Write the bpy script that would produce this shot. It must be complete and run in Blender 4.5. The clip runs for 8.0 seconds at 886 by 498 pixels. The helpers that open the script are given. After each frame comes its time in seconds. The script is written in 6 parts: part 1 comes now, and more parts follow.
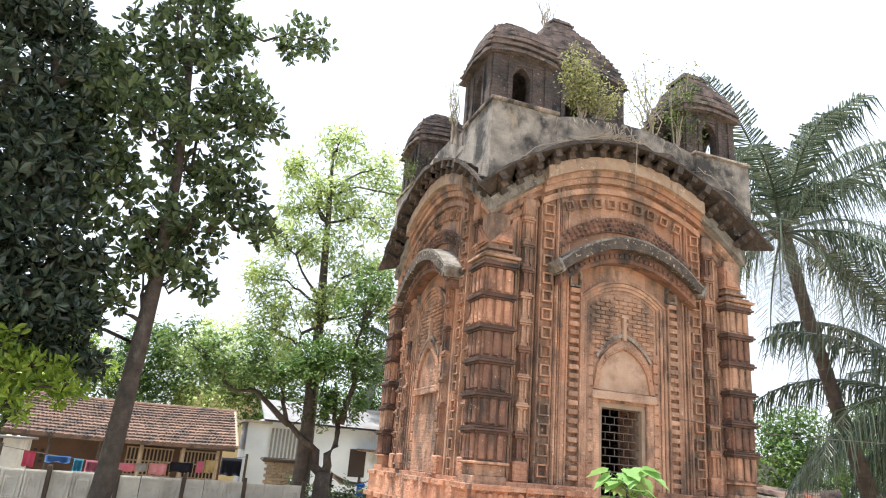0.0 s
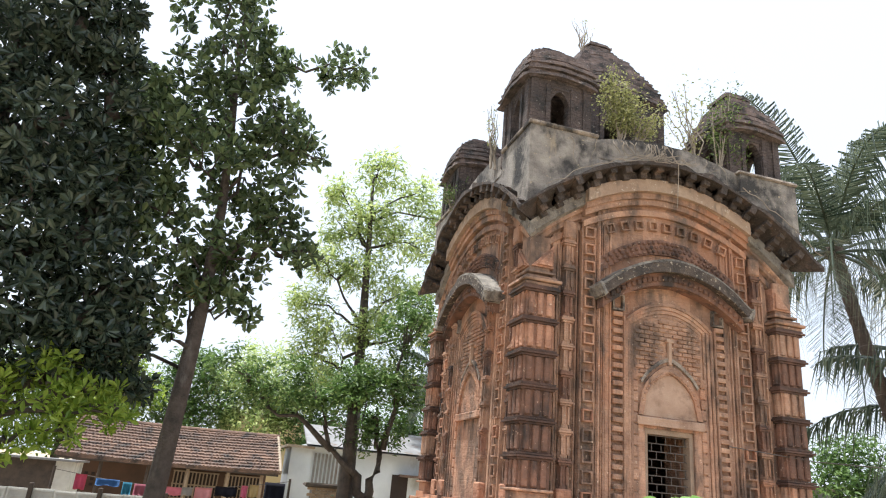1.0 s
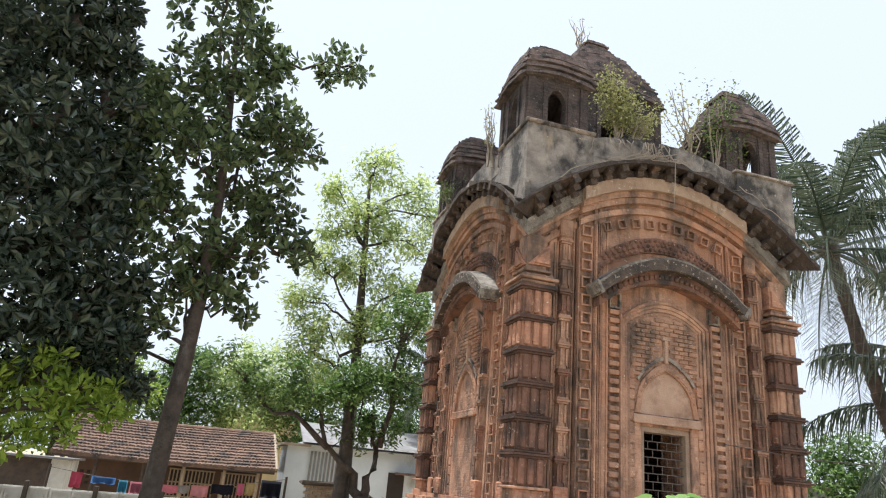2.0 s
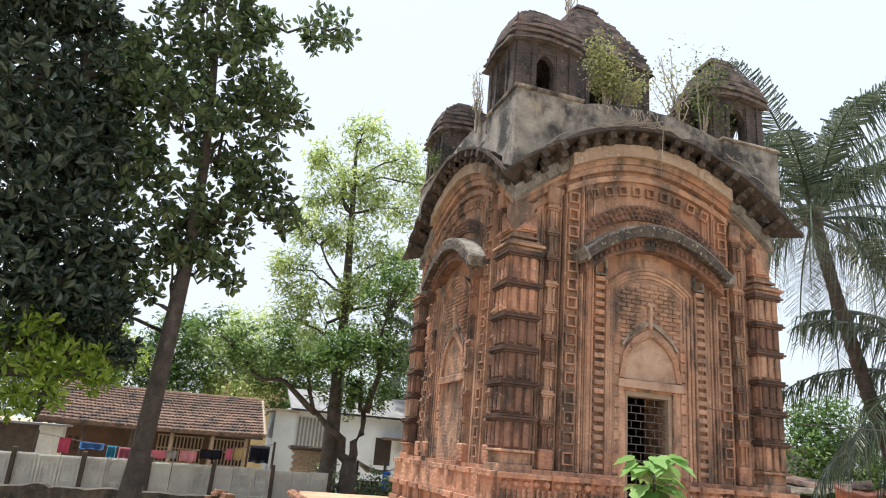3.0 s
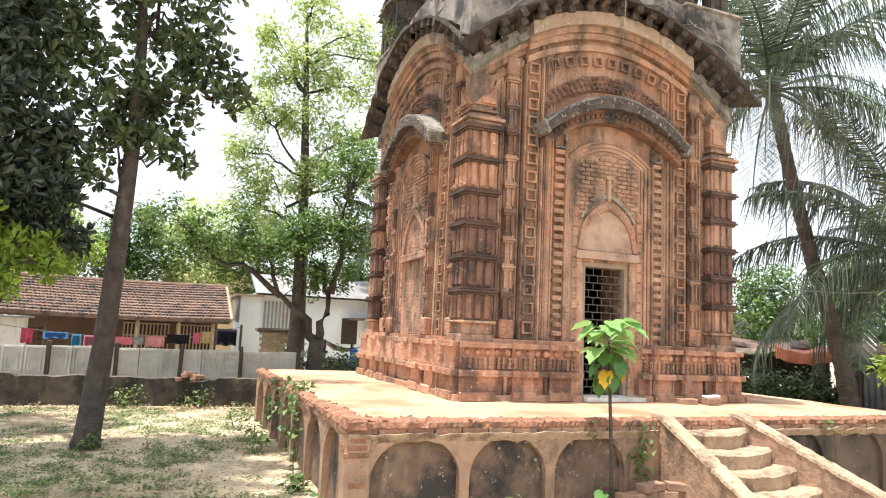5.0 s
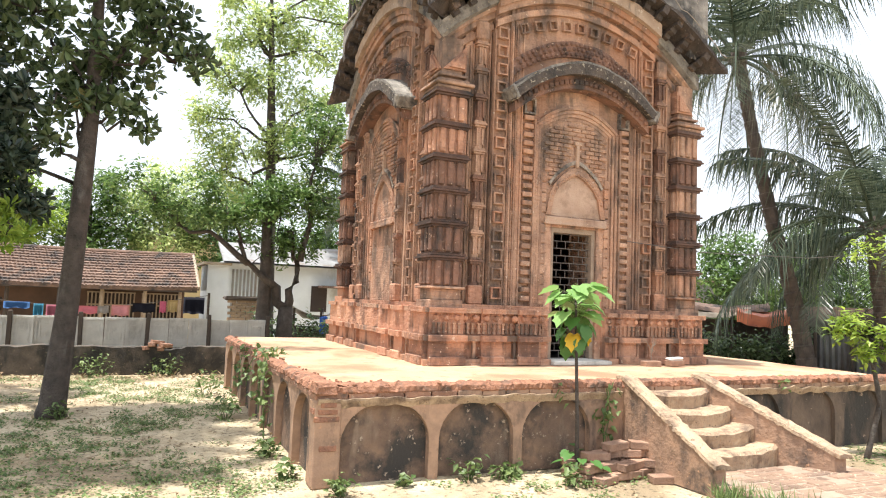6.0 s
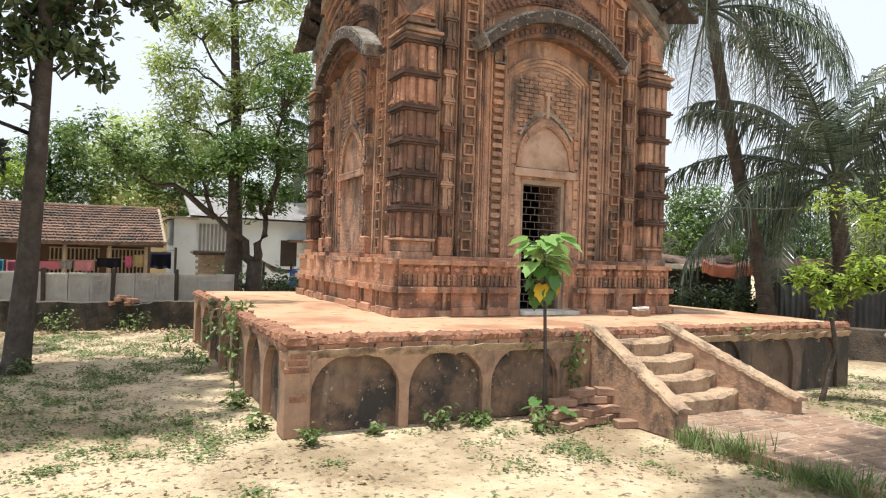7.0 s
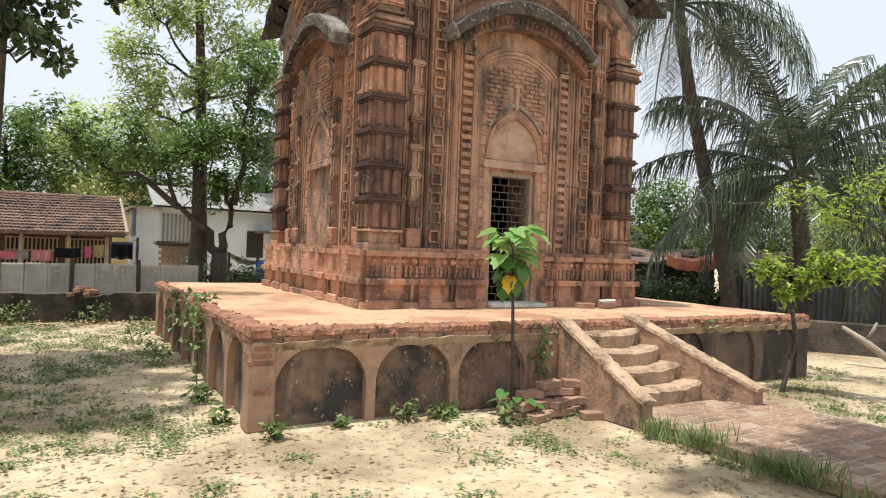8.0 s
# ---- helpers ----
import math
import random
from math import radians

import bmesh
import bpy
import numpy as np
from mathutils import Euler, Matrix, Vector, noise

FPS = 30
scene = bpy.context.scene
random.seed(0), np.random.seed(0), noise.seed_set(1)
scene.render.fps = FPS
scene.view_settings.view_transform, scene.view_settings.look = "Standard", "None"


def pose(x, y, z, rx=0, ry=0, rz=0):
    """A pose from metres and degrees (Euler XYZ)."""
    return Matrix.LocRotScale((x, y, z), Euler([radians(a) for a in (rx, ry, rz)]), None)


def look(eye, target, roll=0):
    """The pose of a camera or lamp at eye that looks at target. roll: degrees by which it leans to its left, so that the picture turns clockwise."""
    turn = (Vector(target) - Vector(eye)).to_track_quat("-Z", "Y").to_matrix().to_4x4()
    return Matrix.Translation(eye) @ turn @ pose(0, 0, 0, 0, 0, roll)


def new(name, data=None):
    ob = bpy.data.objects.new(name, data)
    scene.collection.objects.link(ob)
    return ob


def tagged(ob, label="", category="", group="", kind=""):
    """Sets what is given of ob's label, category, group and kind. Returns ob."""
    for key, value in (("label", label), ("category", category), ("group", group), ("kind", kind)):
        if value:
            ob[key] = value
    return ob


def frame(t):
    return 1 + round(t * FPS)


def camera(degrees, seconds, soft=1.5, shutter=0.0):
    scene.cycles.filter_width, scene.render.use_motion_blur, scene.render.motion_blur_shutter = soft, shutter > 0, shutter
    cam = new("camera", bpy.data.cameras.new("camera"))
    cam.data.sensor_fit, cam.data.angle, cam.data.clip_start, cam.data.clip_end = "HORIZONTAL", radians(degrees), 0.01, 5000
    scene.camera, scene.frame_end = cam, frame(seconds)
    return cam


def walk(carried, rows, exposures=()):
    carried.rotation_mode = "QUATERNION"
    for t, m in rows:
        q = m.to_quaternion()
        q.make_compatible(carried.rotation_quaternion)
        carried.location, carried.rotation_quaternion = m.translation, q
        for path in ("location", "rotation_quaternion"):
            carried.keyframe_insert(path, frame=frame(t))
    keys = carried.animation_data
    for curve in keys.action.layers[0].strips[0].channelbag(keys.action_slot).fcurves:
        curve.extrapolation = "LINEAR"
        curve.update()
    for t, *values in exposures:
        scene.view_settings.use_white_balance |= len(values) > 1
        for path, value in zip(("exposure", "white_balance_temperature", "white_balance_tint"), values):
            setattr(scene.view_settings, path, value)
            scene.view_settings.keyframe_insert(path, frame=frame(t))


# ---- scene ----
cam = camera(66.58, 8.0, soft=1.1)
walk(cam, [
    (0, pose(-1.404, -5.371, 1.622, 107.56, -4.43, -20.98)),
    (0.5, pose(-1.402, -5.385, 1.624, 108.59, -4.65, -18.96)),
    (1, pose(-1.407, -5.385, 1.626, 109.30, -4.93, -17.56)),
    (2.5, pose(-1.416, -5.379, 1.618, 108.84, -4.76, -18.38)),
    (3, pose(-1.414, -5.372, 1.599, 106.60, -4.69, -18.97)),
    (3.5, pose(-1.408, -5.349, 1.579, 102.69, -4.51, -19.57)),
    (4, pose(-1.383, -5.325, 1.559, 100.09, -3.34, -21.07)),
    (4.5, pose(-1.364, -5.294, 1.543, 98.15, -2.72, -21.22)),
    (6, pose(-1.355, -5.305, 1.513, 94.34, -2.17, -24.39)),
    (6.5, pose(-1.339, -5.297, 1.494, 91.99, -1.90, -25.74)),
    (7, pose(-1.328, -5.287, 1.485, 90.56, -1.81, -26.82)),
    (7.5, pose(-1.315, -5.278, 1.480, 90.00, -2.02, -28.33)),
    (8, pose(-1.298, -5.247, 1.477, 90.01, -2.15, -29.46)),
], exposures=[(0, 0.65, 6150, 10), (0.5, 0.43, 6100, 10), (1, 0.33, 6100, 10), (2.5, 0.08, 6150, 10), (3, 0.18, 6200, 10), (3.5, 0.47, 6250, 10), (4, 0.65, 6400, 10), (4.5, 0.75, 6450, 10), (6, 0.68, 6400, 10), (6.5, 0.22, 6500, 10), (7, 0.13, 6500, 10), (7.5, 0.16, 6500, 10), (8, 0.02, 6500, 10)])

# ---- world and sun ----
SUN_ELEVATION, SUN_AZIMUTH = 79.0, -88.0   # degrees; azimuth from +y towards +x
world = bpy.data.worlds.new("world")
scene.world = world
world.use_nodes = True
sky = world.node_tree.nodes.new("ShaderNodeTexSky")
sky.sky_type, sky.sun_disc = "NISHITA", False
sky.sun_elevation, sky.sun_rotation = radians(SUN_ELEVATION), radians(SUN_AZIMUTH)
sky.air_density, sky.dust_density, sky.ozone_density = 1.0, 6.0, 1.0
background = world.node_tree.nodes["Background"]
background.inputs["Strength"].default_value = 0.125
haze = world.node_tree.nodes.new("ShaderNodeMix")
haze.data_type = "RGBA"
haze.inputs["Factor"].default_value = 0.65
haze.inputs[7].default_value = (9.2, 9.8, 10.5, 1)     # bright thin cloud
world.node_tree.links.new(sky.outputs["Color"], haze.inputs[6])
world.node_tree.links.new(haze.outputs[2], background.inputs["Color"])
sun = new("sun", bpy.data.lights.new("sun", "SUN"))
sun.data.energy, sun.data.angle, sun.data.color = 5.0, radians(1.0), (1.0, 0.95, 0.87)
toward = Vector((math.sin(radians(SUN_AZIMUTH)) * math.cos(radians(SUN_ELEVATION)),
                 math.cos(radians(SUN_AZIMUTH)) * math.cos(radians(SUN_ELEVATION)), math.sin(radians(SUN_ELEVATION))))
sun.matrix_world = look(toward * 60, (0, 0, 0))



# ---- materials ----
def surface(name, light, dark, scale=3.0, stain=None, stain_at=0.6, stain_scale=1.0, stretch=1.0,
            rough=0.85, bump=0.25, fine=60.0, per_piece=0.0, speck=None, speck_at=0.66, metal=0.0,
            streak=None, streak_at=0.58, courses=0.0, carve=0.0, broad=None):
    """Two tones mixed by noise, a stain with a shape of its own, light specks, fine relief."""
    m = bpy.data.materials.new(name)
    m.use_nodes = True
    t = m.node_tree
    b = t.nodes["Principled BSDF"]
    b.inputs["Roughness"].default_value, b.inputs["Metallic"].default_value = rough, metal
    where = t.nodes.new("ShaderNodeNewGeometry")
    squash = t.nodes.new("ShaderNodeMapping")
    squash.inputs["Scale"].default_value = (1, 1, stretch)
    t.links.new(where.outputs["Position"], squash.inputs["Vector"])

    def grain(size, detail, at):
        n = t.nodes.new("ShaderNodeTexNoise")
        n.inputs["Scale"].default_value, n.inputs["Detail"].default_value = size, detail
        n.inputs["Roughness"].default_value = 0.62
        t.links.new(at, n.inputs["Vector"])
        return n.outputs["Fac"]

    def ramp(fac, lo, hi):
        r = t.nodes.new("ShaderNodeMapRange")
        r.inputs["From Min"].default_value, r.inputs["From Max"].default_value = lo, hi
        t.links.new(fac, r.inputs["Value"])
        return r.outputs["Result"]

    def mix(fac, a, c):
        x = t.nodes.new("ShaderNodeMix")
        x.data_type = "RGBA"
        t.links.new(fac, x.inputs["Factor"])
        for k, v in ((6, a), (7, c)):
            if isinstance(v, tuple):
                x.inputs[k].default_value = (*v, 1)
            else:
                t.links.new(v, x.inputs[k])
        return x.outputs[2]

    colour = mix(ramp(grain(scale, 8, where.outputs["Position"]), 0.3, 0.7), dark, light)
    if broad:
        wide = t.nodes.new("ShaderNodeMapRange")
        wide.inputs["From Min"].default_value, wide.inputs["From Max"].default_value, wide.inputs["To Max"].default_value = 0.44, 0.64, 0.75
        t.links.new(grain(0.8, 4, where.outputs["Position"]), wide.inputs["Value"])
        colour = mix(wide.outputs["Result"], colour, broad)
    if stain:
        colour = mix(ramp(grain(stain_scale, 7, squash.outputs["Vector"]), stain_at - 0.04, stain_at + 0.1), colour, stain)
    if streak:
        run = t.nodes.new("ShaderNodeMapping")
        run.inputs["Scale"].default_value = (1, 1, 0.3)
        t.links.new(where.outputs["Position"], run.inputs["Vector"])
        colour = mix(ramp(grain(5.0, 8, run.outputs["Vector"]), streak_at - 0.02, streak_at + 0.14), colour, streak)
    lines = None
    if courses:
        split = t.nodes.new("ShaderNodeSeparateXYZ")
        t.links.new(where.outputs["Position"], split.inputs[0])
        along = t.nodes.new("ShaderNodeMath")
        t.links.new(split.outputs["X"], along.inputs[0])
        t.links.new(split.outputs["Y"], along.inputs[1])
        flat = t.nodes.new("ShaderNodeCombineXYZ")
        t.links.new(along.outputs[0], flat.inputs["X"])
        t.links.new(split.outputs["Z"], flat.inputs["Y"])
        lines = t.nodes.new("ShaderNodeTexBrick")
        for key, v in (("Scale", 1.0), ("Brick Width", 0.19), ("Row Height", 0.052), ("Mortar Size", 0.004), ("Mortar Smooth", 0.4)):
            lines.inputs[key].default_value = v
        t.links.new(flat.outputs[0], lines.inputs["Vector"])
        part_ = t.nodes.new("ShaderNodeMath")
        part_.operation = "MULTIPLY"
        part_.inputs[1].default_value = courses
        t.links.new(lines.outputs["Fac"], part_.inputs[0])
        colour = mix(part_.outputs[0], colour, tuple(c * 0.45 for c in dark))
    if speck:
        colour = mix(ramp(grain(scale * 4.3, 5, where.outputs["Position"]), speck_at - 0.02, speck_at + 0.05), colour, speck)
    if per_piece:
        info = t.nodes.new("ShaderNodeObjectInfo")
        hsv = t.nodes.new("ShaderNodeHueSaturation")
        value = t.nodes.new("ShaderNodeMapRange")
        value.inputs["To Min"].default_value, value.inputs["To Max"].default_value = 1 - per_piece, 1 + per_piece
        t.links.new(info.outputs["Random"], value.inputs["Value"])
        t.links.new(value.outputs["Result"], hsv.inputs["Value"])
        t.links.new(colour, hsv.inputs["Color"])
        colour = hsv.outputs["Color"]
    t.links.new(colour, b.inputs["Base Color"])
    if bump:
        rise = t.nodes.new("ShaderNodeBump")
        rise.inputs["Strength"].default_value, rise.inputs["Distance"].default_value = bump, 0.03
        both = t.nodes.new("ShaderNodeMath")
        t.links.new(grain(fine, 4, where.outputs["Position"]), both.inputs[0])
        t.links.new(grain(fine / 6, 5, where.outputs["Position"]), both.inputs[1])
        height = both.outputs[0]
        if carve:
            cells = t.nodes.new("ShaderNodeTexVoronoi")
            cells.inputs["Scale"].default_value = 26.0
            t.links.new(where.outputs["Position"], cells.inputs["Vector"])
            dig = t.nodes.new("ShaderNodeMath")
            dig.operation = "MULTIPLY_ADD"
            dig.inputs[1].default_value = carve
            t.links.new(cells.outputs["Distance"], dig.inputs[0])
            t.links.new(height, dig.inputs[2])
            height = dig.outputs[0]
        if lines:
            dip = t.nodes.new("ShaderNodeMath")
            dip.operation = "MULTIPLY_ADD"
            dip.inputs[1].default_value = -0.5
            t.links.new(lines.outputs["Fac"], dip.inputs[0])
            t.links.new(height, dip.inputs[2])
            height = dip.outputs[0]
        t.links.new(height, rise.inputs["Height"])
        t.links.new(rise.outputs["Normal"], b.inputs["Normal"])
    return m


def foliage(name, dark, light, rough=0.5, through_light=0.35):
    """Leaves that differ one by one, with some light coming through."""
    m = bpy.data.materials.new(name)
    m.use_nodes = True
    t = m.node_tree
    b = t.nodes["Principled BSDF"]
    b.inputs["Roughness"].default_value = rough
    where = t.nodes.new("ShaderNodeNewGeometry")
    x = t.nodes.new("ShaderNodeMix")
    x.data_type = "RGBA"
    x.inputs[6].default_value, x.inputs[7].default_value = (*dark, 1), (*light, 1)
    t.links.new(where.outputs["Random Per Island"], x.inputs["Factor"])
    t.links.new(x.outputs[2], b.inputs["Base Color"])
    glow = t.nodes.new("ShaderNodeBsdfTranslucent")
    t.links.new(x.outputs[2], glow.inputs["Color"])
    blend = t.nodes.new("ShaderNodeMixShader")
    blend.inputs["Fac"].default_value = through_light
    t.links.new(b.outputs["BSDF"], blend.inputs[1])
    t.links.new(glow.outputs["BSDF"], blend.inputs[2])
    t.links.new(blend.outputs["Shader"], t.nodes["Material Output"].inputs["Surface"])
    return m


TERRACOTTA = surface("terracotta", (0.535, 0.338, 0.23), (0.3, 0.175, 0.118), 4.2, (0.16, 0.112, 0.085), 0.53, 2.6, 0.5, bump=0.6, fine=24, per_piece=0.2, speck=(0.64, 0.49, 0.37), speck_at=0.66, streak=(0.12, 0.085, 0.066), streak_at=0.54, courses=0.02, carve=0.4, broad=(0.46, 0.225, 0.13))
TERRACOTTA_DARK = surface("weathered_terracotta", (0.27, 0.14, 0.092), (0.11, 0.066, 0.05), 5.0, (0.05, 0.04, 0.036), 0.54, 2.5, 0.5, bump=0.6, fine=26, per_piece=0.2, speck=(0.5, 0.36, 0.27), speck_at=0.65, streak=(0.05, 0.04, 0.036), streak_at=0.56, carve=0.4)
TERRACOTTA_RED = surface("red_terracotta", (0.56, 0.3, 0.19), (0.31, 0.15, 0.095), 4.5, (0.16, 0.092, 0.066), 0.56, 2.5, 0.6, bump=0.65, fine=24, per_piece=0.18, speck=(0.64, 0.47, 0.35), speck_at=0.65, streak=(0.15, 0.09, 0.066), streak_at=0.565, courses=0.03, carve=0.45, broad=(0.58, 0.34, 0.22))
# pier bands: dark stain, plus the shade of their undersides painted in
BAND_SHADED = surface("stained_shaded_terracotta", (0.16, 0.085, 0.06), (0.055, 0.038, 0.032), 6.0, (0.03, 0.026, 0.024), 0.55, 3.0, bump=0.6, fine=28, per_piece=0.25, speck=(0.42, 0.29, 0.21), speck_at=0.67, carve=0.2)
PINK_PLASTER = surface("pale_pink_plaster", (0.54, 0.38, 0.28), (0.4, 0.26, 0.18), 4.0, (0.26, 0.16, 0.11), 0.56, 3.0, bump=0.5, speck=(0.56, 0.43, 0.32), speck_at=0.66)
LIME_PLASTER = surface("stained_lime_plaster", (0.47, 0.425, 0.37), (0.2, 0.182, 0.165), 4.5, (0.055, 0.052, 0.05), 0.505, 2.3, 0.8, bump=0.9, speck=(0.54, 0.45, 0.31), speck_at=0.66, streak=(0.46, 0.38, 0.27), streak_at=0.63)
# black-stained eave plaster, with the shade of the soffit put into its colour
EAVE_SHADED = surface("stained_shaded_eave_plaster", (0.12, 0.092, 0.076), (0.04, 0.034, 0.031), 7.0, (0.22, 0.15, 0.11), 0.6, 4.5, bump=1.0, fine=35, per_piece=0.25, speck=(0.4, 0.34, 0.28), speck_at=0.67, carve=0.35)
EAVE_PALE = surface("pale_eave_plaster", (0.47, 0.4, 0.33), (0.22, 0.175, 0.14), 9.0, (0.06, 0.054, 0.05), 0.52, 3.0, bump=0.8, fine=40, speck=(0.12, 0.1, 0.085), speck_at=0.6, per_piece=0.1)
LICHEN = surface("lichen_mottled_plaster", (0.46, 0.42, 0.36), (0.1, 0.088, 0.078), 8.0, (0.05, 0.045, 0.042), 0.56, 4.0, bump=0.9, fine=45, speck=(0.56, 0.44, 0.27), speck_at=0.66, carve=0.25)
BUFF = surface("buff_band_plaster", (0.5, 0.375, 0.275), (0.33, 0.225, 0.16), 5.0, (0.12, 0.095, 0.08), 0.58, 2.0, bump=0.5, speck=(0.58, 0.5, 0.4), speck_at=0.64, streak=(0.11, 0.09, 0.076), streak_at=0.6)
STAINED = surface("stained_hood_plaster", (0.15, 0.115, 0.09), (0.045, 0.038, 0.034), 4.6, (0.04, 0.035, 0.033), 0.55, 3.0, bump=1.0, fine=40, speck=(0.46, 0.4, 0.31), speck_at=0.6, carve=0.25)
TURRET = surface("dark_turret_brick", (0.17, 0.125, 0.108), (0.065, 0.054, 0.051), 6.0, (0.035, 0.033, 0.033), 0.52, 3.0, bump=0.9, per_piece=0.12, speck=(0.42, 0.38, 0.34), speck_at=0.66, courses=0.5, carve=0.5)
TURRET_TILE = surface("turret_course", (0.24, 0.18, 0.16), (0.095, 0.077, 0.073), 9.0, (0.045, 0.042, 0.042), 0.53, 5.0, bump=0.9, per_piece=0.3, speck=(0.42, 0.36, 0.33), speck_at=0.64)
BRICK = surface("old_red_brick", (0.4, 0.22, 0.14), (0.23, 0.12, 0.08), 9.0, (0.13, 0.09, 0.07), 0.58, 3.0, bump=0.6, per_piece=0.22, speck=(0.5, 0.38, 0.27), speck_at=0.62)
PAVING = surface("dusty_paving_brick", (0.38, 0.255, 0.175), (0.23, 0.145, 0.1), 4.0, (0.18, 0.125, 0.095), 0.56, 1.6, bump=0.7, per_piece=0.14, speck=(0.5, 0.39, 0.28), speck_at=0.6)
MORTAR = surface("grey_mortar", (0.4, 0.31, 0.23), (0.26, 0.195, 0.145), 6.0, bump=0.4)
SLAB = surface("dusty_platform_screed", (0.58, 0.395, 0.255), (0.45, 0.285, 0.175), 1.6, (0.36, 0.19, 0.11), 0.53, 1.1, bump=0.5, fine=30, speck=(0.29, 0.18, 0.115), speck_at=0.61)
SLAB_EDGE = surface("broken_brick_edge", (0.42, 0.2, 0.115), (0.2, 0.095, 0.06), 14.0, (0.1, 0.07, 0.052), 0.57, 5.0, bump=1.0, fine=26, speck=(0.48, 0.35, 0.24), speck_at=0.68, streak=(0.13, 0.09, 0.07), streak_at=0.58)
PLATFORM_WALL = surface("stained_platform_plaster", (0.5, 0.31, 0.2), (0.24, 0.155, 0.108), 4.2, (0.06, 0.05, 0.045), 0.56, 2.6, 0.7, bump=0.4, fine=24, speck=(0.5, 0.29, 0.17), speck_at=0.63, streak=(0.08, 0.064, 0.054), streak_at=0.57)
# darker, streaked plaster for the front wall right of the stairs
DARK_WALL = surface("dark_streaked_plaster", (0.2, 0.14, 0.1), (0.085, 0.062, 0.048), 3.0, (0.04, 0.035, 0.03), 0.5, 1.8, 0.5, bump=0.4, fine=24, speck=(0.34, 0.25, 0.18), speck_at=0.66, streak=(0.045, 0.04, 0.034), streak_at=0.55)
# stained wall plaster toned down, so the recess shade sits in the colour
NICHE_SHADED = surface("shaded_niche_plaster", (0.3, 0.19, 0.125), (0.12, 0.08, 0.06), 4.4, (0.05, 0.043, 0.038), 0.5, 2.4, bump=0.6, speck=(0.46, 0.36, 0.27), speck_at=0.64, streak=(0.3, 0.22, 0.16), streak_at=0.6)
CEMENT = surface("worn_step_cement", (0.54, 0.4, 0.265), (0.34, 0.23, 0.15), 6.0, (0.15, 0.1, 0.07), 0.56, 4.0, bump=0.8, fine=32, speck=(0.2, 0.14, 0.09), speck_at=0.62)
SOIL = surface("dry_sandy_soil", (0.66, 0.55, 0.38), (0.46, 0.365, 0.235), 3.4, (0.31, 0.235, 0.145), 0.52, 0.55, bump=1.0, fine=34, speck=(0.17, 0.135, 0.08), speck_at=0.585)
BOUNDARY = surface("mossy_boundary_wall", (0.15, 0.12, 0.092), (0.055, 0.047, 0.04), 4.5, (0.03, 0.028, 0.025), 0.5, 1.6, bump=0.8, fine=30, speck=(0.26, 0.2, 0.14), speck_at=0.64, streak=(0.03, 0.028, 0.025), streak_at=0.56)
CONCRETE = surface("grey_precast_concrete", (0.66, 0.65, 0.6), (0.48, 0.47, 0.43), 4.0, (0.24, 0.23, 0.2), 0.6, 1.8, 0.5, bump=0.3, per_piece=0.08, streak=(0.28, 0.27, 0.24), streak_at=0.6)
ROOF_TILE = surface("weathered_clay_tile", (0.22, 0.135, 0.095), (0.1, 0.066, 0.053), 7.0, (0.05, 0.042, 0.038), 0.54, 2.5, bump=0.6, per_piece=0.22, speck=(0.36, 0.25, 0.19), speck_at=0.64)
MUD_WALL = surface("brown_mud_wall", (0.14, 0.08, 0.052), (0.08, 0.05, 0.036), 2.0, bump=0.2)
DARK_WOOD = surface("dark_weathered_wood", (0.1, 0.075, 0.055), (0.045, 0.035, 0.03), 8.0, bump=0.3)
PALE_WOOD = surface("pale_weathered_wood", (0.42, 0.33, 0.23), (0.27, 0.2, 0.14), 8.0, bump=0.3)
WHITE_WALL = surface("whitewashed_wall", (0.7, 0.75, 0.8), (0.56, 0.61, 0.66), 1.5, (0.36, 0.36, 0.35), 0.64, 1.0, 0.5, bump=0.1)
SHEET = surface("grey_corrugated_sheet", (0.3, 0.3, 0.3), (0.18, 0.175, 0.17), 2.5, (0.16, 0.105, 0.075), 0.58, 1.8, 0.4, rough=0.55, bump=0.1, metal=0.2)
THATCH = surface("bleached_thatch", (0.4, 0.33, 0.24), (0.25, 0.2, 0.15), 6.0, bump=0.4)
IRON = surface("dull_painted_iron", (0.13, 0.115, 0.1), (0.075, 0.066, 0.058), 12.0, rough=0.6, bump=0.1, metal=0.2)
BARK = surface("grey_brown_bark", (0.125, 0.1, 0.082), (0.045, 0.037, 0.031), 9.0, (0.22, 0.205, 0.18), 0.62, 3.0, 0.4, bump=1.0, fine=40)
PALM_BARK = surface("ringed_palm_bark", (0.16, 0.12, 0.095), (0.06, 0.047, 0.04), 6.0, bump=0.6, fine=30)
ROOT = surface("pale_dry_root", (0.4, 0.345, 0.28), (0.22, 0.185, 0.145), 8.0, bump=0.2)
# near-black colour that stands in for the darkness of unlit interiors
UNLIT_INSIDE = surface("painted_dark_inside", (0.05, 0.035, 0.03), (0.03, 0.022, 0.02), 3.0, bump=0.1)
TARP = surface("orange_tarpaulin", (0.62, 0.17, 0.06), (0.42, 0.11, 0.045), 3.0, (0.3, 0.11, 0.07), 0.6, 2.0, rough=0.55, bump=0.15)
BLUE = surface("blue_plastic", (0.03, 0.14, 0.6), (0.02, 0.1, 0.42), 4.0, rough=0.4, bump=0.1)
JACK_LEAF = foliage("dark_glossy_leaf", (0.035, 0.06, 0.03), (0.2, 0.27, 0.12), 0.22, 0.4)
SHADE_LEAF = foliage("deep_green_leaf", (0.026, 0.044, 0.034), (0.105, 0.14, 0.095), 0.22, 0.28)
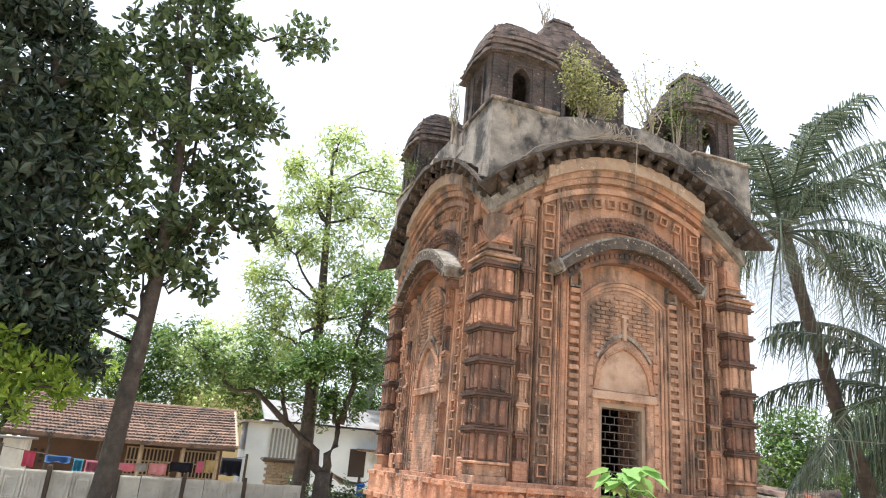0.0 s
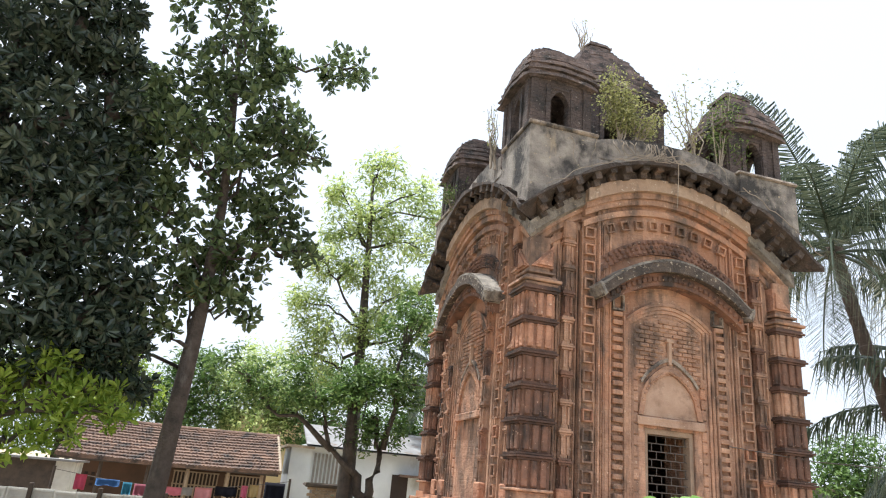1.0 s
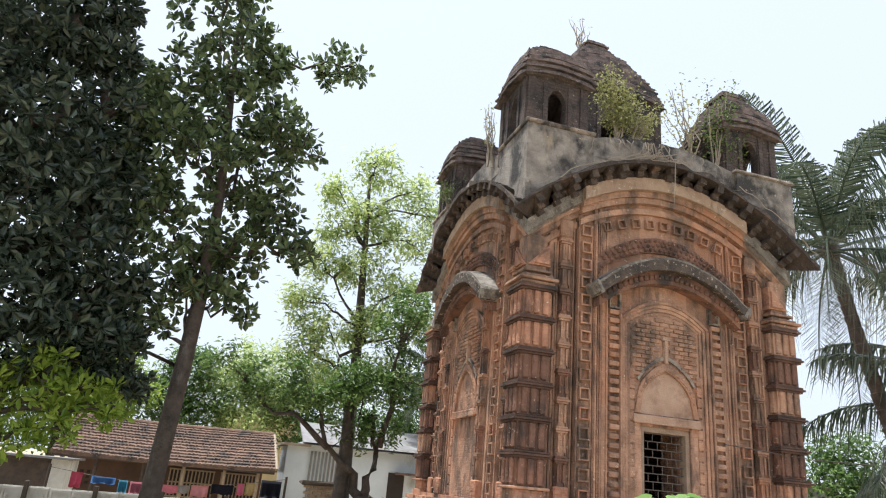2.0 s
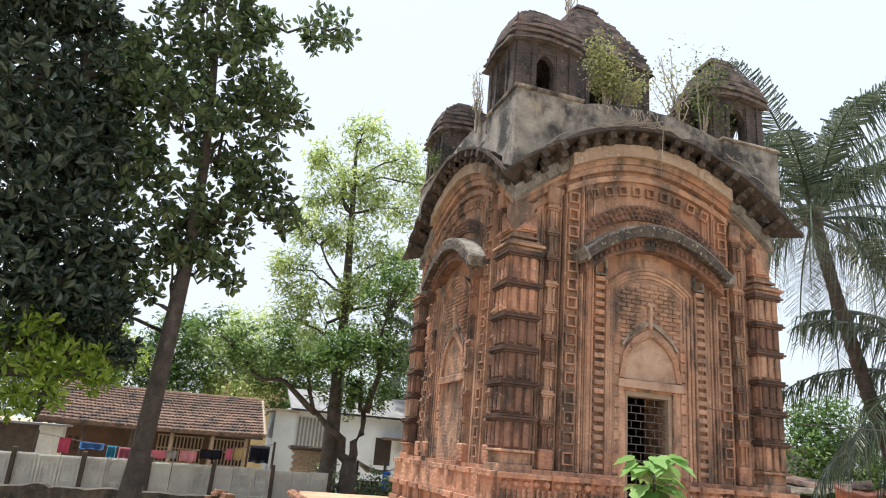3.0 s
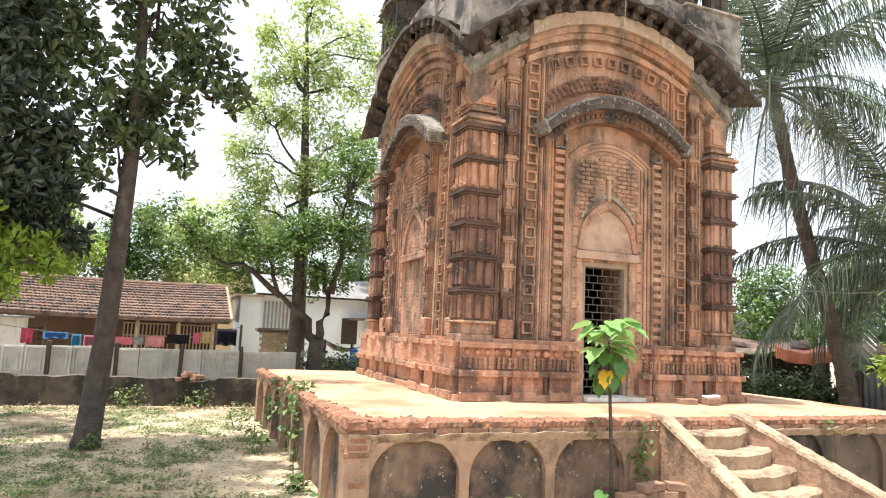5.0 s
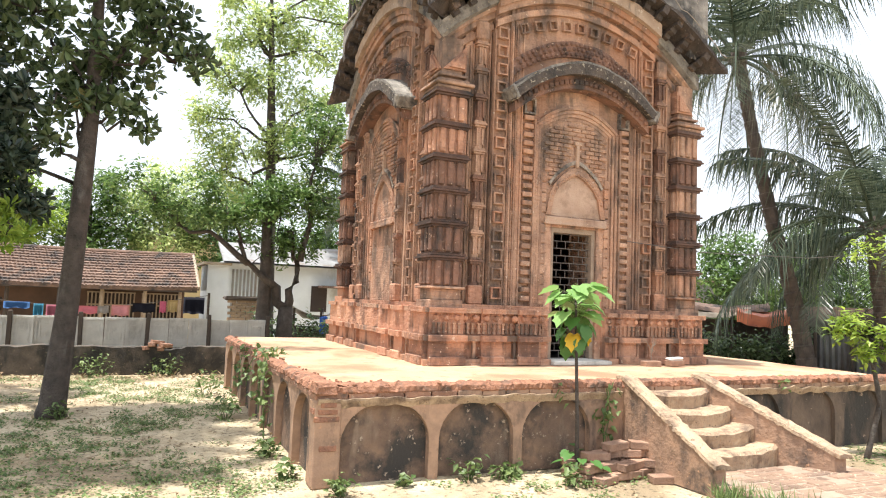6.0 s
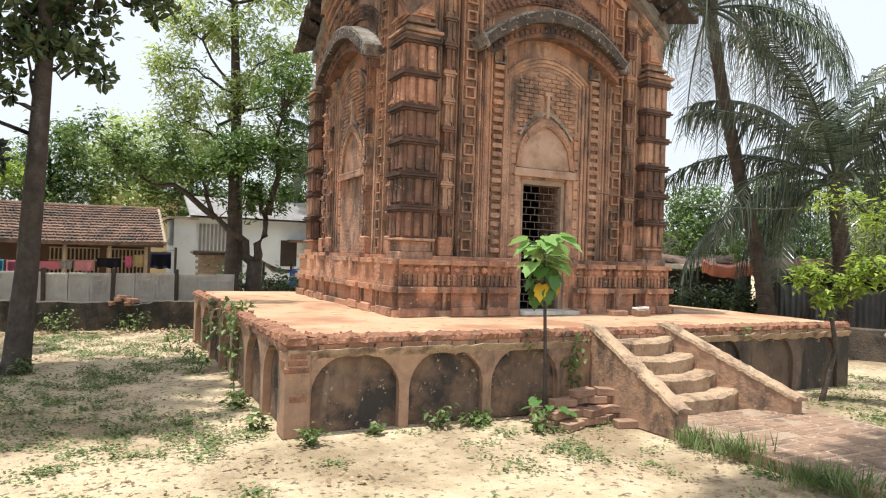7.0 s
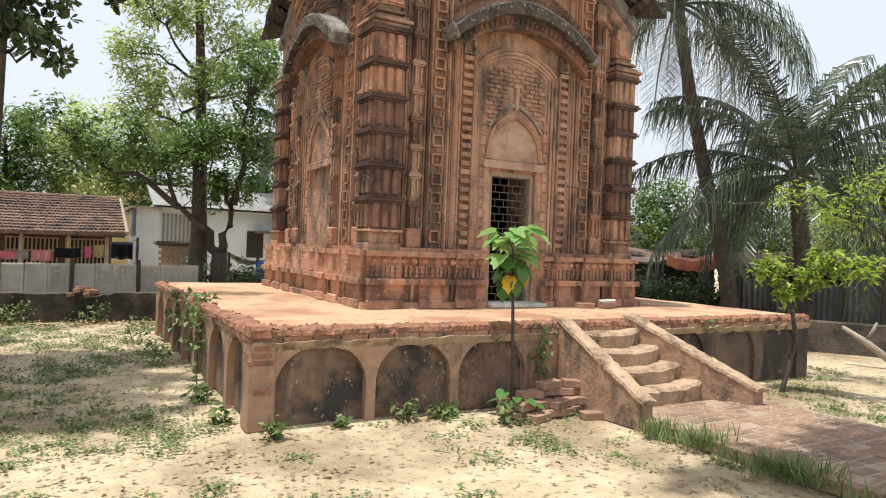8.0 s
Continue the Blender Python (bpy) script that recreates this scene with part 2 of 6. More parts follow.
NEEM_LEAF = foliage("light_green_leaf", (0.2, 0.29, 0.09), (0.72, 0.8, 0.36), 0.36, 0.55)
MANGO_LEAF = foliage("mid_green_leaf", (0.045, 0.105, 0.025), (0.2, 0.31, 0.09), 0.42, 0.38)
LIME_LEAF = foliage("bright_green_leaf", (0.14, 0.24, 0.03), (0.42, 0.54, 0.09), 0.42, 0.5)
PALM_LEAF = foliage("palm_leaf", (0.035, 0.058, 0.038), (0.2, 0.24, 0.16), 0.24, 0.25)
PALM_DRY = foliage("pale_palm_leaf", (0.12, 0.125, 0.075), (0.22, 0.22, 0.14), 0.5, 0.2)
WEED = foliage("weed_leaf", (0.08, 0.135, 0.04), (0.22, 0.29, 0.1), 0.5, 0.3)
DRY_LEAF = foliage("fallen_dry_leaf", (0.2, 0.13, 0.07), (0.45, 0.36, 0.22), 0.7, 0.1)
WALL_PLANT = foliage("olive_wall_plant_leaf", (0.2, 0.22, 0.085), (0.42, 0.42, 0.19), 0.5, 0.4)
YELLOW_LEAF = foliage("yellow_leaf", (0.75, 0.45, 0.03), (0.85, 0.55, 0.05), 0.5, 0.3)


def cloth(name, colour):
    return surface(name, colour, tuple(c * 0.7 for c in colour), 6.0, rough=0.9, bump=0.1)


# ---- mesh helpers ----
def mesh_of(bm, name, material, smooth=False):
    bmesh.ops.recalc_face_normals(bm, faces=bm.faces)
    me = bpy.data.meshes.new(name)
    bm.to_mesh(me)
    bm.free()
    me.materials.append(material)
    if smooth:
        for p in me.polygons:
            p.use_smooth = True
    return me


def part(name, bm, material, parent=None, label="", smooth=False):
    ob = new(name, mesh_of(bm, name, material, smooth))
    ob.parent = parent
    if label:
        ob["label"] = label
    return ob


def piece(name, me, parent, m):
    """One more object on a shared mesh."""
    ob = new(name, me)
    ob.parent = parent
    ob.matrix_basis = m
    return ob


def thing(name, at, label, category, group="", kind="", turn=0):
    ob = new(name)
    ob.matrix_basis = pose(*at, 0, 0, turn)
    return tagged(ob, label, category, group, kind)


def box(bm, x0, x1, y0, y1, z0, z1, top=0.0):
    """A box; top draws the upper corners in by that much."""
    v = [bm.verts.new(p) for p in ((x0, y0, z0), (x1, y0, z0), (x1, y1, z0), (x0, y1, z0),
         (x0 + top, y0 + top, z1), (x1 - top, y0 + top, z1), (x1 - top, y1 - top, z1), (x0 + top, y1 - top, z1))]
    for f in ((0, 1, 2, 3), (4, 5, 6, 7), (0, 1, 5, 4), (1, 2, 6, 5), (2, 3, 7, 6), (3, 0, 4, 7)):
        bm.faces.new([v[i] for i in f])


def soft_box(x0, x1, y0, y1, z0, z1, bevel, rough=0.0, seed=0):
    """A box with bevelled, uneven edges."""
    bm = bmesh.new()
    box(bm, x0, x1, y0, y1, z0, z1)
    bmesh.ops.recalc_face_normals(bm, faces=bm.faces)
    bmesh.ops.bevel(bm, geom=bm.edges[:], offset=bevel, segments=1, affect="EDGES")
    if rough:
        r = random.Random(seed)
        for v in bm.verts:
            v.co += Vector([r.uniform(-rough, rough) for _ in range(3)])
    return bm


def tube(bm, points, radii, sides=8):
    """A tapered tube through points."""
    rings = []
    for i, p in enumerate(points):
        a, b = points[max(i - 1, 0)], points[min(i + 1, len(points) - 1)]
        way = (Vector(b) - Vector(a)).normalized()
        s = way.orthogonal().normalized() if abs(way.z) < 0.9 else way.cross(Vector((0, 1, 0))).normalized()
        t = way.cross(s)
        rings.append([bm.verts.new(Vector(p) + radii[i] * (math.cos(k * math.tau / sides) * s + math.sin(k * math.tau / sides) * t)) for k in range(sides)])
    for a, b in zip(rings, rings[1:]):
        for k in range(sides):
            bm.faces.new((a[k], a[(k + 1) % sides], b[(k + 1) % sides], b[k]))
    bm.faces.new(rings[0])
    bm.faces.new(rings[-1])


def band(bm, low, high, d0, d1, reach, n=28, mitre=False, slope=0.0, worn=0.0):
    """A curved course on a face: from low(u) to high(u), between the depths d0 and d1, for |u| up to reach; slope drops its outer edge."""
    rows = []
    for i in range(n + 1):
        s = 2 * i / n - 1
        row = []
        for d, drop in ((d0, 0), (d1, slope)):
            u = s * (d if mitre else reach)
            w = s * reach
            e = worn * noise.noise(Vector((w * 5.0, d * 3.0, reach)))
            row += [bm.verts.new((u, -d - (e if d == d1 else 0), low(w) - drop - e * 0.6)), bm.verts.new((u, -d - (e if d == d1 else 0), high(w) - drop + e * 0.5))]
        rows.append(row)
    for a, b in zip(rows, rows[1:]):
        for i, j in ((0, 1), (1, 3), (3, 2), (2, 0)):
            bm.faces.new((a[i], a[j], b[j], b[i]))
    bm.faces.new([rows[0][i] for i in (0, 1, 3, 2)])
    bm.faces.new([rows[-1][i] for i in (0, 1, 3, 2)])


def arched_wall(bm, length, height, arches, back=0.07, n=14):
    """A wall face in the xz plane with sunk arched niches: (left, right, spring, crown) each."""
    def quad(*p):
        bm.faces.new([bm.verts.new(q) for q in p])
    x = 0.0
    for a, b, spring, crown in arches:
        quad((x, 0, 0), (a, 0, 0), (a, 0, height), (x, 0, height))
        mid, half = (a + b) / 2, (b - a) / 2
        top = lambda u: spring + (crown - spring) * math.sqrt(max(0.0, 1 - ((u - mid) / half) ** 2))
        us = [mid - half * math.cos(math.pi * i / n) for i in range(n + 1)]
        for p, q in zip(us, us[1:]):
            quad((p, 0, top(p)), (q, 0, top(q)), (q, 0, height), (p, 0, height))
            quad((p, 0, top(p)), (q, 0, top(q)), (q, back, top(q)), (p, back, top(p)))
        quad((a, 0, 0), (a, 0, spring), (a, back, spring), (a, back, 0))
        quad((b, 0, 0), (b, 0, spring), (b, back, spring), (b, back, 0))
        x = b
    quad((x, 0, 0), (length, 0, 0), (length, 0, height), (x, 0, height))


def leaves(name, centres, spread, count, length, width, material, parent, seed, droop=0.3, label="", flat=0.0):
    """Many small folded leaves round the given centres, in one mesh."""
    r = np.random.default_rng(seed)
    c = np.asarray(centres, float)
    who = r.integers(0, len(c), count)
    at = c[who] + r.normal(0, 1, (count, 3)) * np.asarray(spread)
    a = r.uniform(0, math.tau, count)
    dip = r.normal(-droop, 0.4, count)
    way = np.stack([np.cos(a) * np.cos(dip), np.sin(a) * np.cos(dip), np.sin(dip)], 1)
    side = np.stack([-np.sin(a), np.cos(a), r.normal(0, 0.5 - flat, count)], 1)
    side /= np.linalg.norm(side, axis=1)[:, None]
    up = np.cross(way, side)
    size = r.uniform(0.65, 1.25, count)[:, None]
    L, W = length * size, width * size / 2
    pts = np.stack([at, at + way * L * 0.4 + side * W + up * W * 0.35, at + way * L * 0.42, at + way * L * 0.4 - side * W + up * W * 0.35, at + way * L - up * L * 0.1], 1)
    base = np.arange(count)[:, None] * 5
    tris = np.concatenate([base + np.array(k) for k in ((0, 1, 2), (0, 2, 3), (1, 4, 2), (2, 4, 3))])
    me = bpy.data.meshes.new(name)
    me.from_pydata(pts.reshape(-1, 3).tolist(), [], tris.tolist())
    me.materials.append(material)
    ob = new(name, me)
    ob.parent = parent
    if label:
        ob["label"] = label
    return ob


def rosettes(name, centres, per, length, width, material, parent, seed, lift=0.25):
    """Bunches of blunt leaves that spread from the twig ends, in one mesh."""
    r = np.random.default_rng(seed)
    c = np.repeat(np.asarray(centres, float), per, axis=0)
    count = len(c)
    way = r.normal(0, 1, (count, 3)) + np.array((0, 0, lift))
    way /= np.linalg.norm(way, axis=1)[:, None]
    side = np.cross(way, r.normal(0, 1, (count, 3)) * np.array((0.6, 0.6, 1.0)))
    side /= np.linalg.norm(side, axis=1)[:, None]
    up = np.cross(side, way)
    L = length * r.uniform(0.7, 1.25, count)[:, None]
    W_ = width * L / length / 2
    at = c + way * 0.02
    pts = np.stack([at, at + way * L * 0.35 + side * W_ * 0.7 + up * W_ * 0.3, at + way * L * 0.72 + side * W_ + up * W_ * 0.3, at + way * L - up * L * 0.06,
                    at + way * L * 0.72 - side * W_ + up * W_ * 0.3, at + way * L * 0.35 - side * W_ * 0.7 + up * W_ * 0.3], 1)
    base = np.arange(count)[:, None] * 6
    quads = np.concatenate([base + np.array(k) for k in ((0, 1, 2, 3), (0, 3, 4, 5))])
    me = bpy.data.meshes.new(name)
    me.from_pydata(pts.reshape(-1, 3).tolist(), [], quads.tolist())
    me.materials.append(material)
    ob = new(name, me)
    ob.parent = parent
    return ob


# ---- ground ----
def rolling(x, y):
    return 0.02 * noise.noise(Vector((x * 0.6, y * 0.6, 0))) + 0.012 * noise.noise(Vector((x * 2.1, y * 2.1, 3)))


def build_ground():
    bm = bmesh.new()
    xs = [-400, -120, -40, -20] + [-12 + 0.25 * i for i in range(121)] + [26, 40, 120, 400]
    ys = [-400, -120, -40, -14] + [-8 + 0.25 * i for i in range(97)] + [24, 40, 120, 400]
    grid = [[bm.verts.new((x, y, rolling(x, y) if -12 <= x <= 18 and -8 <= y <= 16 else 0.0)) for y in ys] for x in xs]
    for a, b in zip(grid, grid[1:]):
        for j in range(len(ys) - 1):
            bm.faces.new((a[j], b[j], b[j + 1], a[j + 1]))
    tagged(part("ground", bm, SOIL, smooth=True), "dry sandy courtyard soil with scattered dead leaves", "ground", kind="structure")


build_ground()

# ---- platform ----
H = 0.80                 # height of the platform
PX, PY = 7.12, 6.0       # its width and depth


def build_platform():
    base = thing("platform", (0, 0, 0), "raised brick and plaster platform with blind arches and worn edges", "platform", kind="structure")
    arches = [(0.2, 0.97, 0.34, 0.665), (1.06, 1.79, 0.34, 0.665), (1.88, 2.62, 0.34, 0.665), (4.5, 5.16, 0.36, 0.68), (5.34, 6.06, 0.36, 0.68), (6.22, 6.9, 0.36, 0.68)]
    for x0, x1, row, material, words in ((0.0, 3.6, arches[:3], PLATFORM_WALL, ""), (3.6, PX, arches[3:], DARK_WALL, "dark streaked wall plaster")):
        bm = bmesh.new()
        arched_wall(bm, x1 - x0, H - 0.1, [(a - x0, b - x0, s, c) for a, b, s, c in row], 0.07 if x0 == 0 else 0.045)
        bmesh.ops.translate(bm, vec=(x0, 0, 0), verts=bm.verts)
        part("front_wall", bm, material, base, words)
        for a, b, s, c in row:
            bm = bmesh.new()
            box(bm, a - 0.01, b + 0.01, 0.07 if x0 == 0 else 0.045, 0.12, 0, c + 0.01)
            part("niche_back", bm, NICHE_SHADED if x0 == 0 else material, base)
    side = [(0.24 + 0.82 * i, 0.94 + 0.82 * i, 0.36, 0.68) for i in range(7)]
    bm = bmesh.new()
    arched_wall(bm, PY, H - 0.1, side)
    bmesh.ops.transform(bm, matrix=Matrix.Translation((0, PY, 0)) @ pose(0, 0, 0, 0, 0, -90), verts=bm.verts)
    part("side_wall", bm, PLATFORM_WALL, base)
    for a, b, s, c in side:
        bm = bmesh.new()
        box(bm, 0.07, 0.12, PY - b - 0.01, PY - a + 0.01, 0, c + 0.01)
        part("niche_back", bm, NICHE_SHADED, base)
    bm = bmesh.new()
    box(bm, 0.12, PX, 0.12, PY, 0, H - 0.1)
    part("core", bm, PLATFORM_WALL, base)
    bm = bmesh.new()
    n = 60
    rnd = random.Random(4)
    top = []
    for j in range(41):
        row = []
        for i in range(n + 1):
            x, y = PX * i / n, PY * j / 40
            z = H + 0.012 * noise.noise(Vector((x * 1.3, y * 1.3, 7)))
            edge = min(x, y, PX - x)
            if edge < 0.02:
                z -= 0.012 + rnd.uniform(0, 0.02)
            row.append(bm.verts.new((x, y, z)))
        top.append(row)
    for a, b in zip(top, top[1:]):
        for i in range(n):
            bm.faces.new((a[i], a[i + 1], b[i + 1], b[i]))
    part("top_screed", bm, SLAB, base, "dusty ochre screed")
    # worn brick courses along the edge
    bm = bmesh.new()

    def rubble(length, place, wide):
        """A crumbled lip along an edge: place(s, out, z) gives a point s along it, out beyond it."""
        n = int(length / 0.022)
        rows = []
        for i in range(n + 1):
            s = length * i / n
            a, b, c = (noise.noise(Vector((s * 9, k * 7.3, 2.0))) + 0.9 * noise.noise(Vector((s * 31, k * 5.1, 6.0))) for k in (1, 2, 3))
            w = wide(s) * (1 + 0.5 * noise.noise(Vector((s * 2.2, 5, 1))))
            rows.append([bm.verts.new(place(s, o, z)) for o, z in ((0.0, H - 0.075), (0.018 + 0.02 * a, H - 0.05 + 0.01 * b), (0.012 + 0.022 * b, H - 0.012 + 0.012 * c),
                         (-0.03 + 0.015 * c, H + 0.014 + 0.016 * a), (-0.03 - w * 0.5, H + 0.012 + 0.016 * b), (-0.04 - w, H - 0.02))])
        for p_, q_ in zip(rows, rows[1:]):
            for k in range(5):
                bm.faces.new((p_[k], p_[k + 1], q_[k + 1], q_[k]))

    corner = lambda s: 0.1 + 0.16 * max(0.0, 1 - s / 1.6)
    rubble(PX, lambda s, o, z: (s, -o, z), corner)
    rubble(PY, lambda s, o, z: (-o, s, z), corner)
    part("broken_edge", bm, SLAB_EDGE, base, "crumbled red brick rubble edge")["kind"] = "stuff"
    me = mesh_of(soft_box(0, 0.232, 0, 0.1, 0, 0.05, 0.005), "edge_brick", BRICK)
    plastered = mesh_of(soft_box(0, 0.232, 0, 0.1, 0, 0.05, 0.005), "edge_brick", PLATFORM_WALL)
    for i in range(29):
        piece("edge_brick", me if i < 5 or i in (9, 10, 19) else plastered, base, pose(0.01 + 0.242 * i, -0.012 + rnd.uniform(-0.006, 0.006), H - 0.108))
    for i in range(24):
        piece("edge_brick", me, base, pose(-0.012 + rnd.uniform(-0.006, 0.006), 0.24 + 0.242 * i, H - 0.108, 0, 0, -90))
    part("broken_corner", soft_box(-0.032, 0.16, -0.032, 0.16, H - 0.08, H + 0.02, 0.02, 0.012, 11), SLAB_EDGE, base)
    chip = [mesh_of(soft_box(-r, r, -r * 0.7, r * 0.7, 0, r, r * 0.25, r * 0.2, 40 + int(r * 1000)), "brick_chip", SLAB_EDGE) for r in (0.008, 0.012, 0.019)]
    for i in range(150):
        s = rnd.random() ** 1.6 * (PX if i % 3 else PY)
        o = rnd.uniform(-0.01, 0.05 + corner(s))
        at = (s, o, H - 0.002) if i % 3 else (o, s, H - 0.002)
        if not 3.0 < at[0] < 4.15:
            piece("brick_chip", chip[i % 7 % 3], base, pose(*at, rnd.uniform(-20, 20), rnd.uniform(-20, 20), rnd.uniform(0, 360)))
    # torn lip of the plaster under the brick course
    bm = bmesh.new()
    for x0, x1 in ((0.0, 2.98), (4.2, PX)):
        n = int((x1 - x0) / 0.04)
        rows = []
        for i in range(n + 1):
            x = x0 + (x1 - x0) * i / n
            z = H - 0.112 + 0.026 * noise.noise(Vector((x * 7, 3, 0))) + 0.006 * noise.noise(Vector((x * 31, 8, 0)))
            rows.append([bm.verts.new(v) for v in ((x, 0.01, z + 0.014), (x, -0.034, z + 0.01), (x, -0.03, z - 0.008), (x, 0.0, z - 0.06))])
        for a, b in zip(rows, rows[1:]):
            for k in range(3):
                bm.faces.new((a[k], a[k + 1], b[k + 1], b[k]))
    part("plaster_lip", bm, CEMENT, base, "pale torn edge of the wall plaster")
    # corner post rising from the front corner
    bm = soft_box(-0.02, 0.2, -0.02, 0.2, 0, H - 0.11, 0.015, 0.008, 3)
    pier = part("corner_pier", bm, PLATFORM_WALL, base, "exposed red brick and plaster corner")
    bare = mesh_of(soft_box(-0.115, 0.115, -0.02, 0.02, 0, 0.048, 0.008, 0.005, 21), "brick", SLAB_EDGE)
    for i in range(11):
        if i < 8 and i != 4:
            continue
        z = 0.06 + 0.057 * i
        piece("brick", bare, pier, pose(0.085 + rnd.uniform(-0.012, 0.012), -0.003 + rnd.uniform(-0.003, 0.002), z) @ Matrix.Diagonal((rnd.uniform(0.55, 0.95), 1, 1, 1)))
        if i % 2:
            piece("brick", bare, pier, pose(-0.003 + rnd.uniform(-0.003, 0.002), 0.09, z, 0, 0, -90) @ Matrix.Diagonal((rnd.uniform(0.55, 0.9), 1, 1, 1)))
    return base


build_platform()


# ---- stairs ----
def build_stairs():
    st = thing("stairs", (3.58, 0, 0), "worn cement stairs with sloping side kerbs up to the platform", "stairs", kind="structure")
    rnd = random.Random(8)
    rise, run = 0.15, 0.19
    for i in range(4):
        z = H - 0.08 - rise * i
        right = 0.42 + 0.1 * i
        bm = bmesh.new()
        n = 30
        rows = []
        for k in range(n + 1):
            u = -0.44 + (0.44 + right) * k / n
            e = 2 * k / n - 1
            bulge = 0.13 * (1 - e ** 2) + 0.02 * noise.noise(Vector((u * 9, i * 3, 1))) + rnd.uniform(-0.006, 0.006)
            y1 = -0.02 - run * (i + 0.5) - bulge
            sag = -0.02 * (1 - e ** 2) + 0.012 * noise.noise(Vector((u * 7, i * 5, 8)))
            rows.append([bm.verts.new(p) for p in ((u, 0.05, 0), (u, 0.05, z + sag), (u, y1 + 0.03, z + sag), (u, y1, z + sag - 0.03), (u, y1 + 0.012, z - rise), (u, y1 + 0.012, 0))])
        for a, b in zip(rows, rows[1:]):
            for p, q in zip(range(5), range(1, 6)):
                bm.faces.new((a[p], a[q], b[q], b[p]))
        part("step", bm, CEMENT, st)
    for s in (-1, 1):
        bm = bmesh.new()
        n, w = 16, 0.075
        rows = []
        for k in range(n + 1):
            y = 0.1 - 1.22 * k / n
            out = 0.46 * max(0.0, -y) - 0.03 if s > 0 else 0.0
            z = H + 0.035 - max(0.0, (0.02 - y)) * 0.505 + rnd.uniform(-0.008, 0.008)
            x0, x1 = s * 0.5 - w + out, s * 0.5 + w + out
            rows.append([bm.verts.new(p) for p in ((x0, y, 0), (x0, y, z - 0.02), (x0 + 0.02, y, z), (x1 - 0.02, y, z), (x1, y, z - 0.02), (x1, y, 0))])
        for a, b in zip(rows, rows[1:]):
            for p in range(5):
                bm.faces.new((a[p], a[p + 1], b[p + 1], b[p]))
        bm.faces.new(rows[0])
        bm.faces.new(rows[-1])
        kerb = part("side_kerb", bm, PLATFORM_WALL, st)
        bm = bmesh.new()
        rows = []
        for k in range(3 * n + 1):
            y = 0.1 - 1.26 * k / (3 * n)
            z = H + 0.035 - max(0.0, (0.02 - y)) * 0.505
            mid = s * 0.5 + (0.46 * max(0.0, -y) - 0.03 if s > 0 else 0.0)
            l, r, h = (0.012 * noise.noise(Vector((y * 9, c, s * 3))) + 0.016 * noise.noise(Vector((y * 37, c, s * 5))) for c in (1, 4, 9))
            rows.append([bm.verts.new(v) for v in ((mid - w - 0.012 - l, y, z - 0.02 + h), (mid - w - 0.004 - l, y, z + 0.012 + h), (mid - 0.02, y, z + 0.024 + h * 0.6),
                         (mid + w + 0.004 + r, y, z + 0.01 - h * 0.5), (mid + w + 0.012 + r, y, z - 0.02))])
        for a_, b_ in zip(rows, rows[1:]):
            for c in range(4):
                bm.faces.new((a_[c], a_[c + 1], b_[c + 1], b_[c]))
        bm.faces.new(rows[0])
        bm.faces.new(rows[-1])
        part("kerb_cap", bm, CEMENT, kerb, "worn pale cement cap")


build_stairs()

# ---- temple ----
TX, TY, TZ = 3.55, 3.5, H      # centre of the temple's foot
W = 1.86                       # plane of the projecting middle bay, from the centre
WO = W - 0.09                  # plane of the outer wall zones
B = 1.2                        # half width of the middle bay
low = lambda u: 3.66 + 1.0 * (1 - (u / 2.05) ** 2)      # lower line of the curved cornice
hood = lambda u: 3.12 + 0.46 * (1 - (u / 1.05) ** 2)    # hood moulding over the door bay
FACES = (0, 1)                 # carved faces: front and left


